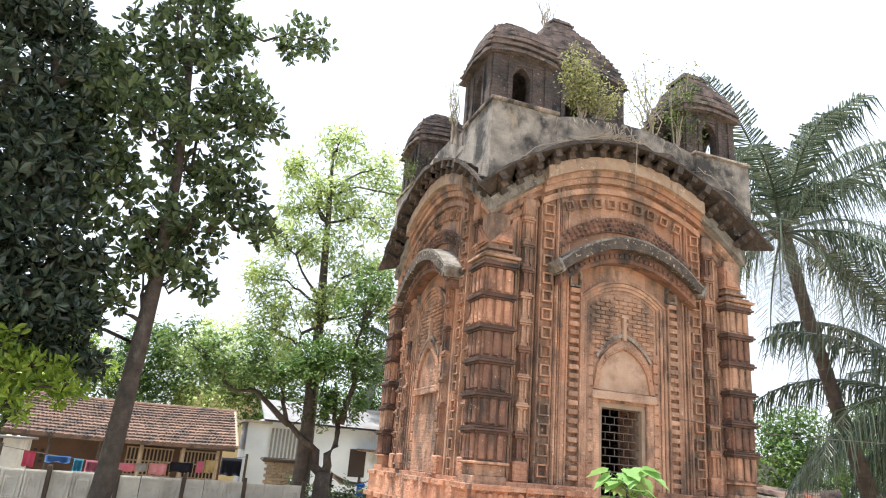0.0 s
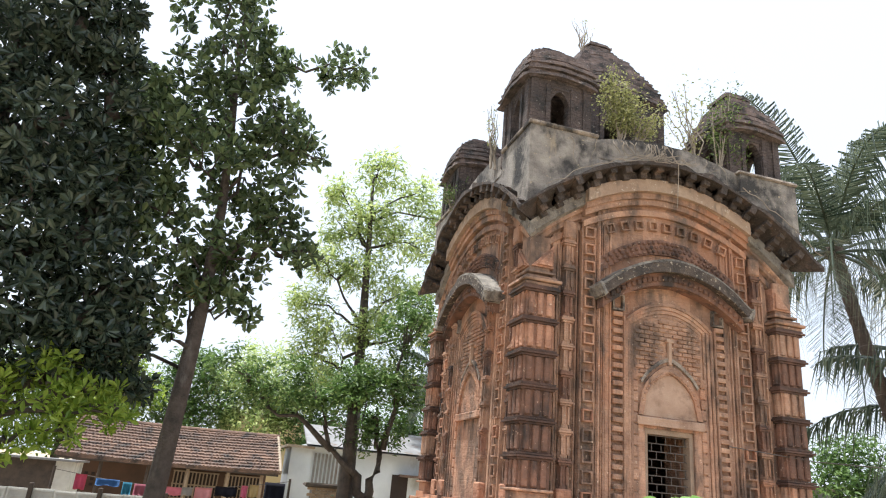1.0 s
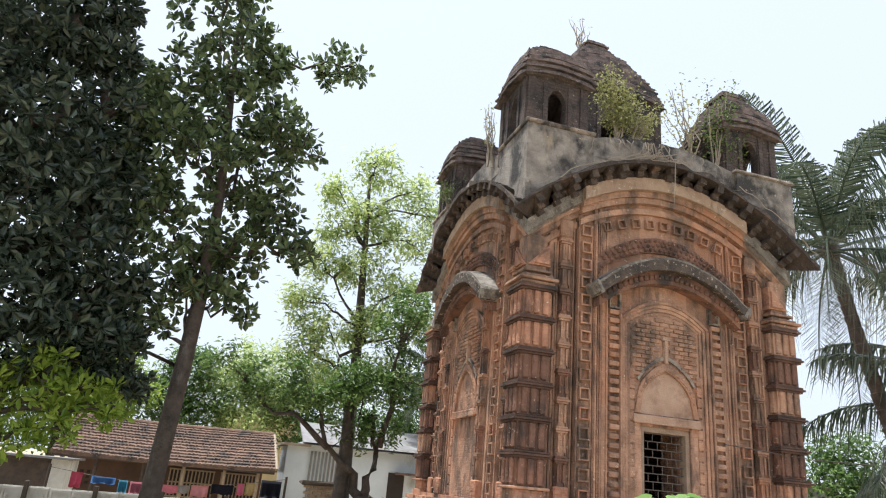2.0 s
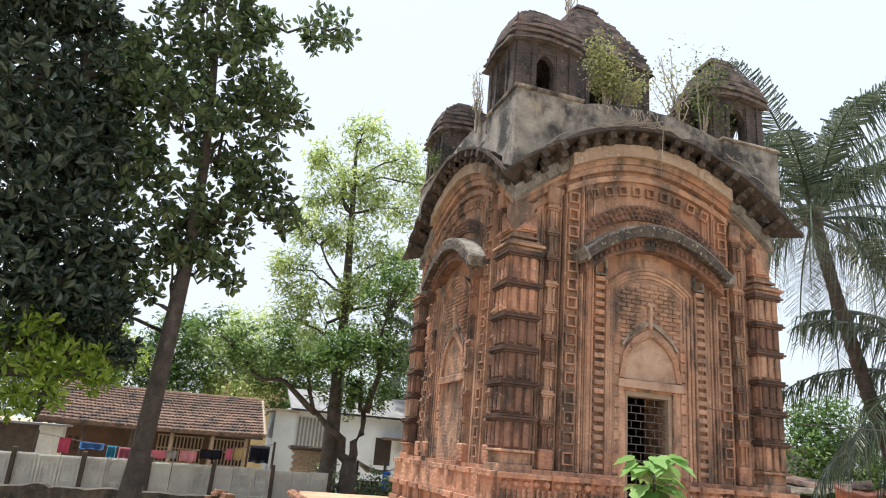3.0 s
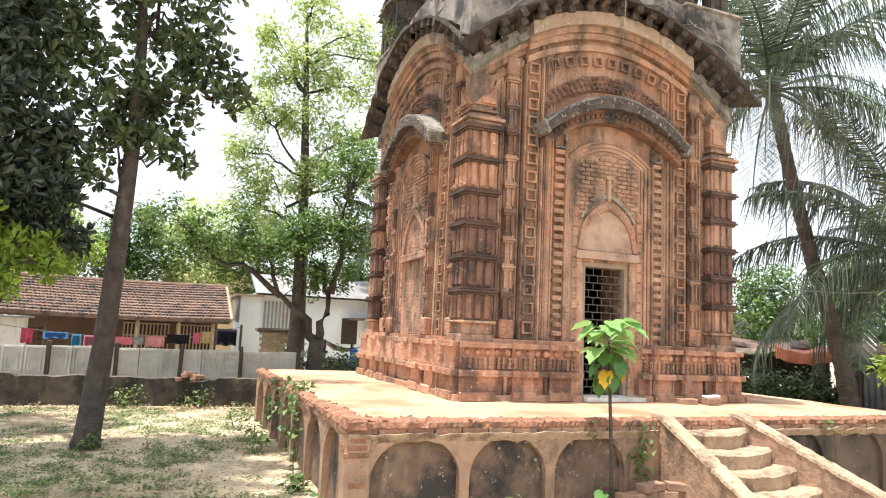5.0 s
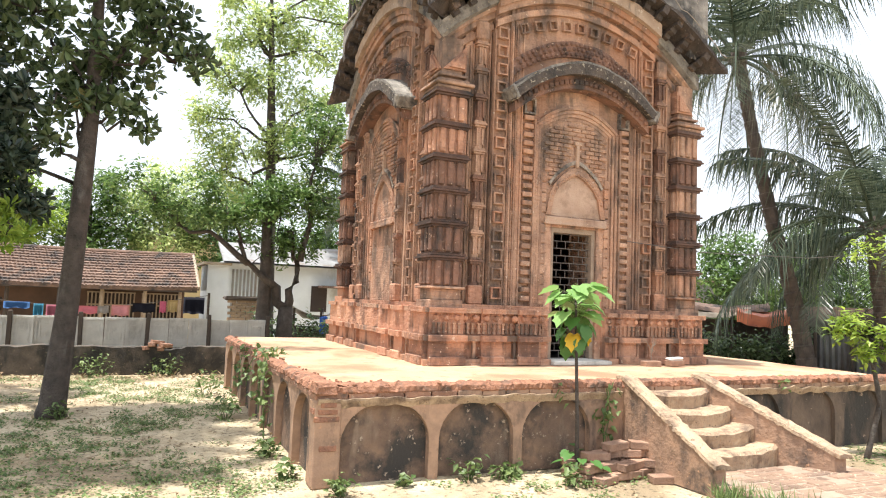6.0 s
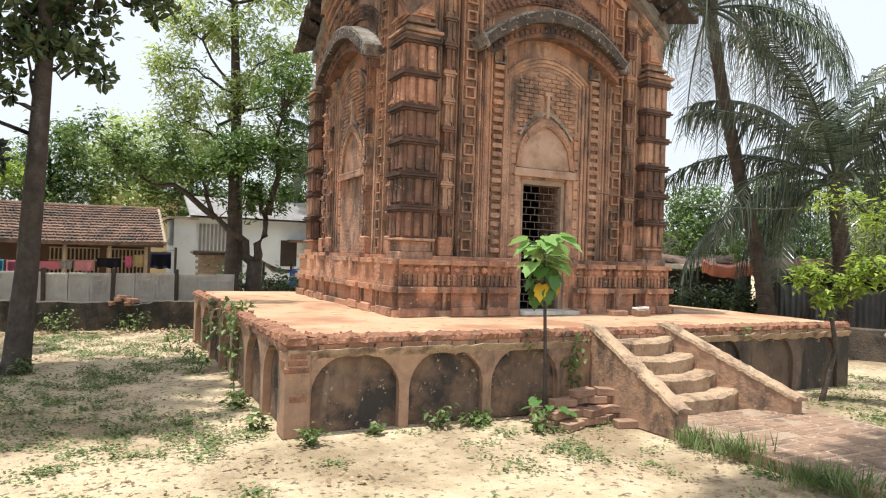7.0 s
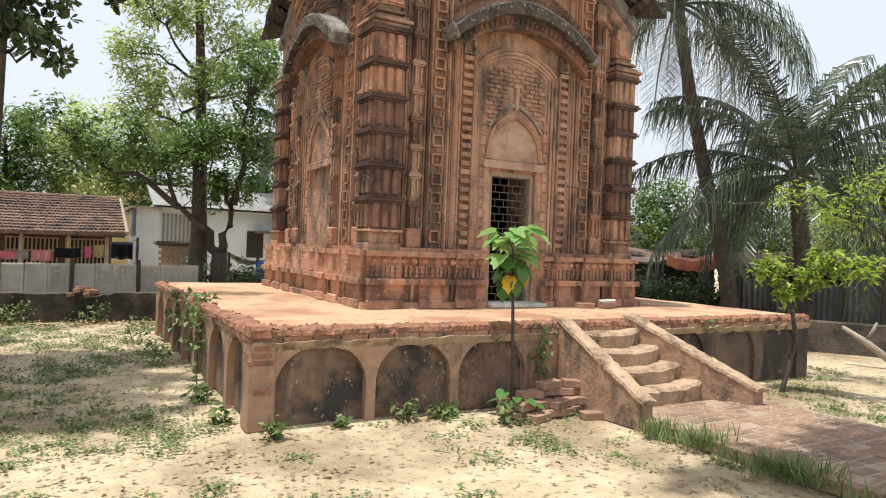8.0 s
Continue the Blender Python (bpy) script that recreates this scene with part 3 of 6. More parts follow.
def build_temple():
    temple = thing("temple", (TX, TY, TZ), "weathered terracotta brick temple with curved cornice and five turrets", "temple")
    rnd = random.Random(21)
    turn = {k: pose(0, 0, 0, 0, 0, -90 * k) for k in range(4)}

    def both(name, me, m=Matrix(), faces=FACES):
        for k in faces:
            piece(name, me, temple, turn[k] @ m)

    # body with a door opening through the front wall
    for name, x0, x1, y0, y1, z0 in (("front_wall", -WO, -B, -WO, -W + 0.6, 0), ("front_wall", -B, -0.335, -W, -W + 0.6, 0), ("front_wall", 0.335, B, -W, -W + 0.6, 0), ("front_wall", B, WO, -WO, -W + 0.6, 0),
                                     ("lintel_wall", -0.335, 0.335, -W, -W + 0.6, 1.66), ("left_wall", -WO, -W + 0.5, -W + 0.6, -B, 0), ("left_wall", -W, -W + 0.5, -B, B, 0), ("left_wall", -WO, -W + 0.5, B, WO, 0),
                                     ("right_wall", W - 0.5, WO, -W + 0.6, -B, 0), ("right_wall", W - 0.5, W, -B, B, 0), ("right_wall", W - 0.5, WO, B, WO, 0), ("back_wall", -W + 0.5, W - 0.5, W - 0.5, WO, 0)):
        bm = bmesh.new()
        box(bm, x0, x1, y0, y1, z0, 4.95)
        part(name, bm, TERRACOTTA, temple)
    # chamber floor and an added back sheet, coloured near-black as unlit depth
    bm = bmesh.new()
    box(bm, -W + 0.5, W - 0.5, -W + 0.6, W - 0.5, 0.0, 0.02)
    part("chamber_floor", bm, UNLIT_INSIDE, temple)
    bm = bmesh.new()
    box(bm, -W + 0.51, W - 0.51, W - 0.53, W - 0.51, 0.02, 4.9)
    part("chamber_back", bm, UNLIT_INSIDE, temple)
    bm = bmesh.new()
    box(bm, -1.96, 1.96, -1.96, 1.96, 4.95, 5.03)
    part("flat_roof", bm, LIME_PLASTER, temple)

    # stepped plinth, broken at the door
    for lo, hi, d in ((0.0, 0.07, 2.05), (0.07, 0.27, 1.965), (0.27, 0.33, 2.045), (0.33, 0.58, 1.955), (0.58, 0.63, 2.025), (0.63, 0.68, 1.95)):
        dark = TERRACOTTA_RED if d < 1.99 else TERRACOTTA
        for side in (-1, 1):
            bm = bmesh.new()
            a, b = sorted((side * 0.42, side * d))
            box(bm, a, b, -d, -W, lo, hi)
            part("plinth_course", bm, dark, temple)
        bm = bmesh.new()
        box(bm, -d, -W, -W, d, lo, hi)
        part("plinth_course", bm, dark, temple)
        bm = bmesh.new()
        box(bm, W, d, -W, d, lo, hi)
        box(bm, -W, W, W, d, lo, hi)
        part("plinth_course", bm, dark, temple)
    # projecting blocks that break the plinth forward
    for k in FACES:
        for u in (-1.77, -1.2, -0.72, 0.72, 1.2, 1.77):
            w = 0.22 if abs(u) > 1.7 else 0.15
            bm = soft_box(u - w, u + w, -2.075, -1.95, 0.0, 0.1, 0.01, 0.004, int(u * 50))
            box(bm, u - w + 0.01, u + w - 0.01, -2.03, -1.95, 0.1, 0.27)
            box(bm, u - w - 0.01, u + w + 0.01, -2.085, -1.95, 0.268, 0.332)
            box(bm, u - w + 0.01, u + w - 0.01, -2.005, -1.95, 0.33, 0.58)
            box(bm, u - w, u + w, -2.055, -1.95, 0.578, 0.634)
            ob = part("plinth_block", bm, TERRACOTTA_RED, temple)
            ob.matrix_basis = turn[k]
    baluster = bmesh.new()
    for z0, z1, r in ((0, 0.02, 0.016), (0.02, 0.05, 0.011), (0.05, 0.065, 0.018), (0.065, 0.1, 0.01), (0.1, 0.12, 0.017)):
        box(baluster, -r, r, -r, r, z0, z1)
    baluster = mesh_of(baluster, "baluster", TERRACOTTA)
    rosette = bmesh.new()
    bmesh.ops.create_cone(rosette, cap_ends=True, segments=10, radius1=0.042, radius2=0.026, depth=0.03, matrix=pose(0, -0.01, 0, 90))
    rosette = mesh_of(rosette, "rosette", TERRACOTTA_RED)
    post = mesh_of(soft_box(-0.018, 0.018, -0.03, 0.02, 0, 0.2, 0.004), "plinth_post", TERRACOTTA)
    u = -1.93
    while u < 1.95:
        if abs(u) > 0.47:
            both("baluster", baluster, pose(u, -1.975 if min(abs(abs(u) - c) for c in (1.77, 1.2, 0.72)) > 0.2 else -2.012, 0.35), faces=(0,))
        u += 0.062
    u = -1.9
    while u < 1.95:
        if abs(u) > 0.47:
            both("rosette", rosette, pose(u, -1.97 if min(abs(abs(u) - c) for c in (1.77, 1.2, 0.72)) > 0.2 else -2.008, 0.525), faces=(0,))
        u += 0.125
    for u in (-1.96, -1.58, -1.42, -1.06, -0.9, -0.56, 0.56, 0.9, 1.06, 1.42, 1.58, 1.96):
        both("plinth_post", post, pose(u, -1.985, 0.07))

    # patched plaster over the side plinth
    bm = bmesh.new()
    band(bm, lambda u: 0.335, lambda u: 0.62 + 0.012 * noise.noise(Vector((u * 6, 2, 0))), 1.95, 2.02, 1.97, 60, worn=0.02)
    part("plinth_plaster", bm, TERRACOTTA_RED, temple, "plain orange plaster patch").matrix_basis = turn[1]

    # corner piers in fluted tiers
    def pier_tier(h, material):
        bm = bmesh.new()
        box(bm, -0.175, 0.175, -0.175, 0.175, 0, h - 0.07)
        rib = soft_box(-0.036, 0.036, -0.03, 0.02, 0.015, h - 0.085, 0.012)
        return mesh_of(bm, "pier_tier", material), mesh_of(rib, "flute", material)

    # projecting bands whose shaded undersides are carried by the dark colour
    ledge = bmesh.new()
    for z, e in ((0.0, 0.208), (0.026, 0.234), (0.055, 0.214)):
        box(ledge, -e, e, -e, e, z, z + 0.023)
    ledge = mesh_of(ledge, "pier_band", BAND_SHADED)

    tier = [pier_tier(0.375, m) for m in (TERRACOTTA_DARK, TERRACOTTA_RED, TERRACOTTA)]
    for cx, cy, order in ((-1.76, -1.76, (0, 0, 0, 0, 1, 1)), (1.76, -1.76, (2, 0, 0, 2, 0, 2)), (-1.76, 1.76, (0, 2, 0, 2, 0, 2)), (1.76, 1.76, (0, 2, 0, 2, 0, 2))):
        for name, e, z0, z1 in (("pier_foot", 0.2, 0.6, 0.72), ("pier_neck", 0.17, 0.72, 0.84), ("pier_band", 0.22, 0.84, 0.87), ("pier_shaft", 0.13, 3.1, 3.75),
                                ("pier_band", 0.21, 3.12, 3.155), ("pier_band", 0.245, 3.16, 3.195), ("pier_band", 0.2, 3.2, 3.235), ("pier_band", 0.18, 3.27, 3.305)):
            part(name, soft_box(cx - e, cx + e, cy - e, cy + e, z0, z1, 0.008, 0.003, int(e * 1000)), TERRACOTTA, temple)
        for i, o in enumerate(order):
            body = piece("pier_tier", tier[o][0], temple, pose(cx, cy, 0.87 + 0.375 * i, 0, 0, rnd.uniform(-0.6, 0.6)))
            for k in range(4):
                for s in (-1, 0, 1):
                    piece("flute", tier[o][1], body, turn[k] @ pose(s * 0.11, -0.175, 0))
            piece("pier_band", ledge, body, pose(rnd.uniform(-0.006, 0.006), rnd.uniform(-0.006, 0.006), 0.29))

    # slender half columns in banded drums
    def drum(h):
        bm = bmesh.new()
        bmesh.ops.create_cone(bm, cap_ends=True, segments=8, radius1=0.062, radius2=0.056, depth=h - 0.05, matrix=Matrix.Translation((0, 0, (h - 0.05) / 2)))
        for s in (-1, 1):
            box(bm, s * 0.035 - 0.01, s * 0.035 + 0.01, -0.07, 0, 0.04, h - 0.09)
        for z, e in ((h - 0.075, 0.07), (h - 0.05, 0.085), (h - 0.024, 0.072)):
            box(bm, -e, e, -e, e, z, z + 0.022)
        return bm

    drum_a = mesh_of(drum(0.322), "column_drum", TERRACOTTA)
    drum_b = mesh_of(drum(0.322), "column_drum", TERRACOTTA_DARK)
    foot = mesh_of(soft_box(-0.09, 0.09, -0.09, 0.05, 0, 0.22, 0.015), "column_foot", TERRACOTTA_RED)
    cap = mesh_of(soft_box(-0.085, 0.085, -0.085, 0.05, 0, 0.24, 0.02), "column_cap", TERRACOTTA)
    for u in (-1.36, 1.36):
        both("column_foot", foot, pose(u, -WO - 0.025, 0.68))
        for i in range(9):
            both("column_drum", drum_b if (i * 7 + (u > 0)) % 3 == 0 else drum_a, pose(u, -WO - 0.025, 0.9 + 0.322 * i))
        both("column_cap", cap, pose(u, -WO - 0.025, 3.8))
    for u in (-0.74, 0.74):
        both("column_foot", foot, pose(u, -W - 0.02, 0.68), faces=(1,))
        for i in range(7):
            both("column_drum", drum_b if i % 3 == 1 else drum_a, pose(u, -W - 0.02, 0.9 + 0.322 * i), faces=(1,))

    # flat strips that frame the bays
    for u0, u1, d in ((-1.56, -1.46, 0.03), (-1.26, -1.21, 0.03), (-1.0, -0.95, 0.035), (-0.93, -0.82, 0.015)):
        for s in (1, -1):
            a, b = sorted((s * u0, s * u1))
            face = WO if abs(u0) > B else W
            bm = soft_box(a, b, -face - d, -face + 0.02, 0.68, low(max(abs(a), abs(b))) - 0.12, 0.006)
            me = mesh_of(bm, "pilaster_strip", TERRACOTTA)
            both("pilaster_strip", me)

    # thin raised fillets between the strips
    for u, d in ((1.575, 0.022), (1.49, 0.05), (1.445, 0.03), (1.275, 0.03), (1.235, 0.05), (1.19, 0.02), (1.015, 0.02), (0.975, 0.055), (0.9, 0.035), (0.865, 0.02), (0.81, 0.03), (0.64, 0.07)):
        bm = soft_box(-0.011, 0.011, -d, 0.02, 0.0, low(u) - 0.4 - 0.68 if u > 0.7 else 2.26, 0.003)
        me = mesh_of(bm, "fillet", TERRACOTTA)
        for s in (-1, 1):
            both("fillet", me, pose(s * u, -WO if u > B else -W, 0.68))
    # small triangular plaques under the cornice's ends
    for s in (-1, 1):
        bm = bmesh.new()
        for inset, d in ((0.0, 0.05), (0.04, 0.075)):
            tri = [(s * (1.88 - inset * 1.8), 3.36 + inset * 0.6), (s * (1.59 + inset * 0.7), 3.36 + inset * 0.6), (s * (1.59 + inset * 0.7), 3.66 - inset * 1.6)]
            front = [bm.verts.new((u, -1.86 - d, z)) for u, z in tri]
            back_ = [bm.verts.new((u, -WO + 0.02, z)) for u, z in tri]
            bm.faces.new(front)
            for i in range(3):
                bm.faces.new((front[i], front[(i + 1) % 3], back_[(i + 1) % 3], back_[i]))
        both("spandrel_plaque", mesh_of(bm, "spandrel_plaque", TERRACOTTA_RED))

    # sunk square panels, one above another
    def square_frame(w, h, t=0.024):
        bm = bmesh.new()
        for a, b, c, d in ((-w, w, -h, -h + t), (-w, w, h - t, h), (-w, -w + t, -h + t, h - t), (w - t, w, -h + t, h - t)):
            box(bm, a, b, -0.048, 0.01, c, d, 0.0)
        return bm

    frame_a = mesh_of(square_frame(0.066, 0.07, 0.017), "square_panel", TERRACOTTA)
    frame_b = mesh_of(square_frame(0.066, 0.07, 0.017), "square_panel", TERRACOTTA_RED)
    for u in (-1.105, 1.105):
        for i in range(15):
            both("square_panel", frame_a if (i * 5 + (u > 0)) % 4 else frame_b, pose(u, -W - 0.003, 0.82 + 0.222 * i))
    small_frame = mesh_of(square_frame(0.06, 0.062, 0.018), "square_panel", TERRACOTTA)
    for i in range(-4, 5):
        u = i * 0.205
        both("square_panel", small_frame, pose(u, -W - 0.01, low(u) - 0.46, 0, 24 * u, 0))

    # dentil strips beside the door bay
    dentil = mesh_of(soft_box(-0.065, 0.065, -0.055, 0.02, 0, 0.058, 0.008), "dentil", TERRACOTTA)
    for u in (-0.72, 0.72):
        for i in range(22):
            both("dentil", dentil, pose(u, -W - 0.002, 0.74 + 0.104 * i), faces=(0,))
        s = 1 if u > 0 else -1
        bm = square_frame(0.08, 0.1)
        both("corner_panel", mesh_of(bm, "corner_panel", EAVE_PALE), pose(u - s * 0.01, -W - 0.005, 3.12 - 0.02))

    # stepped jambs and arched mouldings of the door bay
    inner = lambda u: 2.92 + 0.28 * (1 - (u / 0.62) ** 2)
    for j, (r, d) in enumerate(((0.62, 0.05), (0.575, 0.035), (0.53, 0.02), (0.485, 0.008))):
        for s in (-1, 1):
            a, b = sorted((s * r, s * (r - 0.038)))
            bm = soft_box(a, b, -W - d, -W + 0.02, 0.68, 2.92 - 0.02 * j, 0.005)
            both("jamb_moulding", mesh_of(bm, "jamb_moulding", TERRACOTTA))
        bm = bmesh.new()
        band(bm, lambda u: inner(u) - 0.045 * j - 0.05, lambda u: inner(u) - 0.045 * j - 0.008, W - 0.02, W + d, r, 18)
        both("arch_moulding", mesh_of(bm, "arch_moulding", TERRACOTTA))

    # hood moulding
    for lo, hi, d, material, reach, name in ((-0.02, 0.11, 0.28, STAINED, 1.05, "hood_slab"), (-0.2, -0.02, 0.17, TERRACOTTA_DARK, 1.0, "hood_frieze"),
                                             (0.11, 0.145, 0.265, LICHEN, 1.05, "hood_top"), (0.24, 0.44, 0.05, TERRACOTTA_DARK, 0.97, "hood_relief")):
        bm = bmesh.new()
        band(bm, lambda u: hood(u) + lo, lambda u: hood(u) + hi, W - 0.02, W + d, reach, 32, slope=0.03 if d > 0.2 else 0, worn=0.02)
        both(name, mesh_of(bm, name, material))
    stop = soft_box(-0.045, 0.045, -0.285, 0.02, -0.06, 0.12, 0.025, 0.01, 17)
    stop = mesh_of(stop, "hood_stop", LICHEN)
    for s in (-1, 1):
        both("hood_stop", stop, pose(s * 1.03, -W, hood(1.03), 0, s * 28, 0))
    lump = bmesh.new()
    bmesh.ops.create_icosphere(lump, subdivisions=1, radius=0.03)
    lump = mesh_of(lump, "relief_boss", TERRACOTTA_DARK)
    for r_ in range(3):
        for i in range(-13, 14):
            u = (i + 0.5 * (r_ % 2)) * 0.07
            both("relief_boss", lump, pose(u, -W - 0.05, hood(u) + 0.275 + 0.062 * r_ + rnd.uniform(-0.008, 0.008)))
    knob = mesh_of(soft_box(-0.03, 0.03, -0.025, 0.02, 0, 0.06, 0.008), "hood_dentil", TERRACOTTA_DARK)
    for i in range(-13, 14):
        u = i * 0.072
        both("hood_dentil", knob, pose(u, -W - 0.17, hood(u) - 0.15, 0, 20 * u, 0))

    # curved cornice: mouldings, pale band, brackets and the eave slab; shade under the eave is in their dark colour
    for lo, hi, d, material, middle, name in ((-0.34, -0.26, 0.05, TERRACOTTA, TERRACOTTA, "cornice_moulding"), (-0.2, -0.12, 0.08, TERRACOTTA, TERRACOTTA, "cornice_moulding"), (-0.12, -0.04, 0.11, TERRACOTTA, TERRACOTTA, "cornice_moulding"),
                                              (-0.04, 0.13, 0.17, LICHEN, BUFF, "cornice_band"), (0.13, 0.24, 0.13, EAVE_SHADED, EAVE_SHADED, "cornice_soffit")):
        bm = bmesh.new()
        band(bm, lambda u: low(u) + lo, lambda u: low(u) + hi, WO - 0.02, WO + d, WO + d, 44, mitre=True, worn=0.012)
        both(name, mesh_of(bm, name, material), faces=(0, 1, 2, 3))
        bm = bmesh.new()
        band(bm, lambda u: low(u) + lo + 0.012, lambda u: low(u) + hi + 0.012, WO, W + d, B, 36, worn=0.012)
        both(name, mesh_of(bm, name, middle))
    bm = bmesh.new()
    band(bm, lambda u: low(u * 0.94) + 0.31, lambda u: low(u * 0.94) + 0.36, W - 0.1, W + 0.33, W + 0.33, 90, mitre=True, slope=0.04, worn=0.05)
    both("eave_slab", mesh_of(bm, "eave_slab", EAVE_SHADED), faces=(0, 1, 2, 3))
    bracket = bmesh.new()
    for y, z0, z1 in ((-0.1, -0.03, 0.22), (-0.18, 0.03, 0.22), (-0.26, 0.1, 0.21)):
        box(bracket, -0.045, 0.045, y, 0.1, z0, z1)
    bracket = mesh_of(bracket, "eave_bracket", EAVE_SHADED)
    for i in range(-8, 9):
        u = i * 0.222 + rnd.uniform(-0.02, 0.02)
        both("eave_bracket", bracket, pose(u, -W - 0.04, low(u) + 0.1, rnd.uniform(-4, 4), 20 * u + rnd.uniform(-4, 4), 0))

    # parapet: tall corner blocks with caps, a low curved part between
    bm = bmesh.new()
    hump = lambda u: 5.18 + 0.2 * (1 - (u / 1.15) ** 2)
    band(bm, lambda u: low(u) + 0.2, hump, 1.7, 1.95, 1.15, 24, worn=0.015)
    both("parapet_wall", mesh_of(bm, "parapet_wall", LIME_PLASTER), faces=(0, 1, 2, 3))
    for k in range(4):
        bm = bmesh.new()
        box(bm, -2.02, -1.1, -2.02, -1.1, 4.63, 5.18)
        ob = part("parapet_corner", bm, LIME_PLASTER, temple)
        ob.matrix_basis = turn[k]
        foot = lambda u: low(u * 0.94) + 0.3
        for flip, start in ((False, -2.02), (True, -1.7)):      # skirt of the block, down to the sagging eave
            bm = bmesh.new()
            rows = []
            for i in range(9):
                u = start + (-1.1 - start) * i / 8
                rows.append([bm.verts.new((-d, u, z) if flip else (u, -d, z)) for d, z in ((2.02, 4.63), (2.02, foot(u)), (1.7, foot(u)), (1.7, 4.63))])
            for p, q in zip(rows, rows[1:]):
                for j in range(3):
                    bm.faces.new((p[j], p[j + 1], q[j + 1], q[j]))
            bm.faces.new(rows[0])
            part("parapet_skirt", bm, LIME_PLASTER, ob)
        bm = soft_box(-2.05, -1.07, -2.05, -1.07, 5.18, 5.235, 0.015, 0.006, k)
        cap_ob = part("parapet_cap", bm, EAVE_PALE, ob)
    # turrets
    def turret(cx, cy, z0, half, wall_h, roof_h, seed, start, bulge):
        tur = new("turret")
        tur.parent = temple
        tur.matrix_basis = pose(cx, cy, z0)
        t, o = half * 0.32, half * 0.3
        for k in range(4):
            for a, b, c, e in ((-half, -o, 0, wall_h), (o, half - t, 0, wall_h), (-o, o, wall_h * 0.78, wall_h)):
                bm = bmesh.new()
                box(bm, a, b, -half, -half + t, c, e)
                part("turret_wall", bm, TURRET, tur).matrix_basis = turn[k]
        # arched heads and raised strips
        for k in range(4):
            bm = bmesh.new()
            band(bm, lambda u: wall_h * (0.62 + 0.14 * (1 - (u / o) ** 2)), lambda u: wall_h * 0.8, half - t * 0.8, half - 0.01, o, 10)
            for s in (-1, 1):
                box(bm, s * (half - 0.05) - 0.05, s * (half - 0.05) + 0.05, -half - 0.025, -half, 0, wall_h * 0.9)
                box(bm, s * (o + 0.05) - 0.03, s * (o + 0.05) + 0.03, -half - 0.02, -half, 0, wall_h * 0.82)
            ob = part("turret_face", bm, TURRET, tur)
            ob.matrix_basis = turn[k]
        # stepped roof of drooping courses
        n = max(7, int(roof_h / 0.1))
        r = random.Random(seed)
        for i in range(n):
            f = i / n
            e = max((half + 0.05) * (1 - f ** bulge) ** 0.85, 0.17)
            sag = 0.16 * half * (1 - f)
            z = start + roof_h * f
            bm = bmesh.new()
            for k in range(4):
                sub = bmesh.new()
                h = roof_h / n
                band(sub, lambda u: z + sag * (1 - (u / e) ** 2), lambda u: z + h * 0.98 + sag * (1 - (u / e) ** 2) + r.uniform(-0.006, 0.006), 0.02, e, e, 8, mitre=True, slope=0.012)
                band(sub, lambda u: z + h * 0.1 + sag * (1 - (u / e) ** 2), lambda u: z + h * 0.42 + sag * (1 - (u / e) ** 2), e * 0.5, e + 0.04, e + 0.04, 10, mitre=True, slope=0.01, worn=0.045)
                bmesh.ops.transform(sub, matrix=turn[k], verts=sub.verts)
                tmp = bpy.data.meshes.new("tmp")
                sub.to_mesh(tmp)
                sub.free()
                bm.from_mesh(tmp)
                bpy.data.meshes.remove(tmp)
            ob = part("roof_course", bm, TURRET_TILE, tur)
            ob.matrix_basis = pose(r.uniform(-0.012, 0.012), r.uniform(-0.012, 0.012), 0, 0, 0, r.uniform(-1.5, 1.5))
        return tur

    turret(-1.55, -1.42, 5.0, 0.43, 1.12, 0.74, 1, 0.95, 2.2)
    turret(1.5, -1.42, 5.0, 0.43, 1.1, 0.88, 2, 0.92, 1.5)
    turret(-1.55, 1.42, 5.0, 0.43, 1.1, 0.74, 3, 0.93, 2.2)
    turret(1.5, 1.42, 5.0, 0.43, 1.1, 0.74, 4, 0.93, 1.8)
    turret(-0.05, 0.0, 5.0, 0.8, 1.95, 1.5, 5, 1.72, 1.25)

    # door bay: jambs, lintel, pointed niche with its finial, brick infill
    def pointed(w, h, n=16, reach=1.0):
        pts = []
        for i in range(n + 1):
            s = (2 * i / n - 1) * reach
            pts.append((w * s, h * (math.sqrt(max(0.0, 1 - s * s)) * 0.93 + 0.07 * max(0.0, 1 - abs(s) * 2.2))))
        return pts

    for k in FACES:
        bay = part("door_bay", soft_box(-0.46, 0.46, -W - 0.06, -W + 0.05, 1.69, 1.79, 0.014, 0.01, 4), TERRACOTTA if k else PINK_PLASTER, temple)
        bay.matrix_basis = turn[k]
        bm = bmesh.new()
        pts = pointed(0.38, 0.5)
        ring = [bm.verts.new((x, -W - 0.006, 1.8 + z)) for x, z in pts]
        bm.faces.new(ring + [bm.verts.new((0, -W - 0.006, 1.798))])
        part("tympanum", bm, TERRACOTTA if k else PINK_PLASTER, bay, "" if k else "smooth pale plaster tympanum")
        for a, b, d, name in ((0.375, 0.44, 0.035, "niche_arch"), (0.48, 0.505, 0.03, "outer_arch")):
            bm = bmesh.new()
            reach = 0.8 if b > 0.45 else 1.0
            inn, out = pointed(a, 0.5 * a / 0.36, 16, reach), pointed(b, 0.5 * b / 0.36 * 1.02, 16, reach)
            rows = []
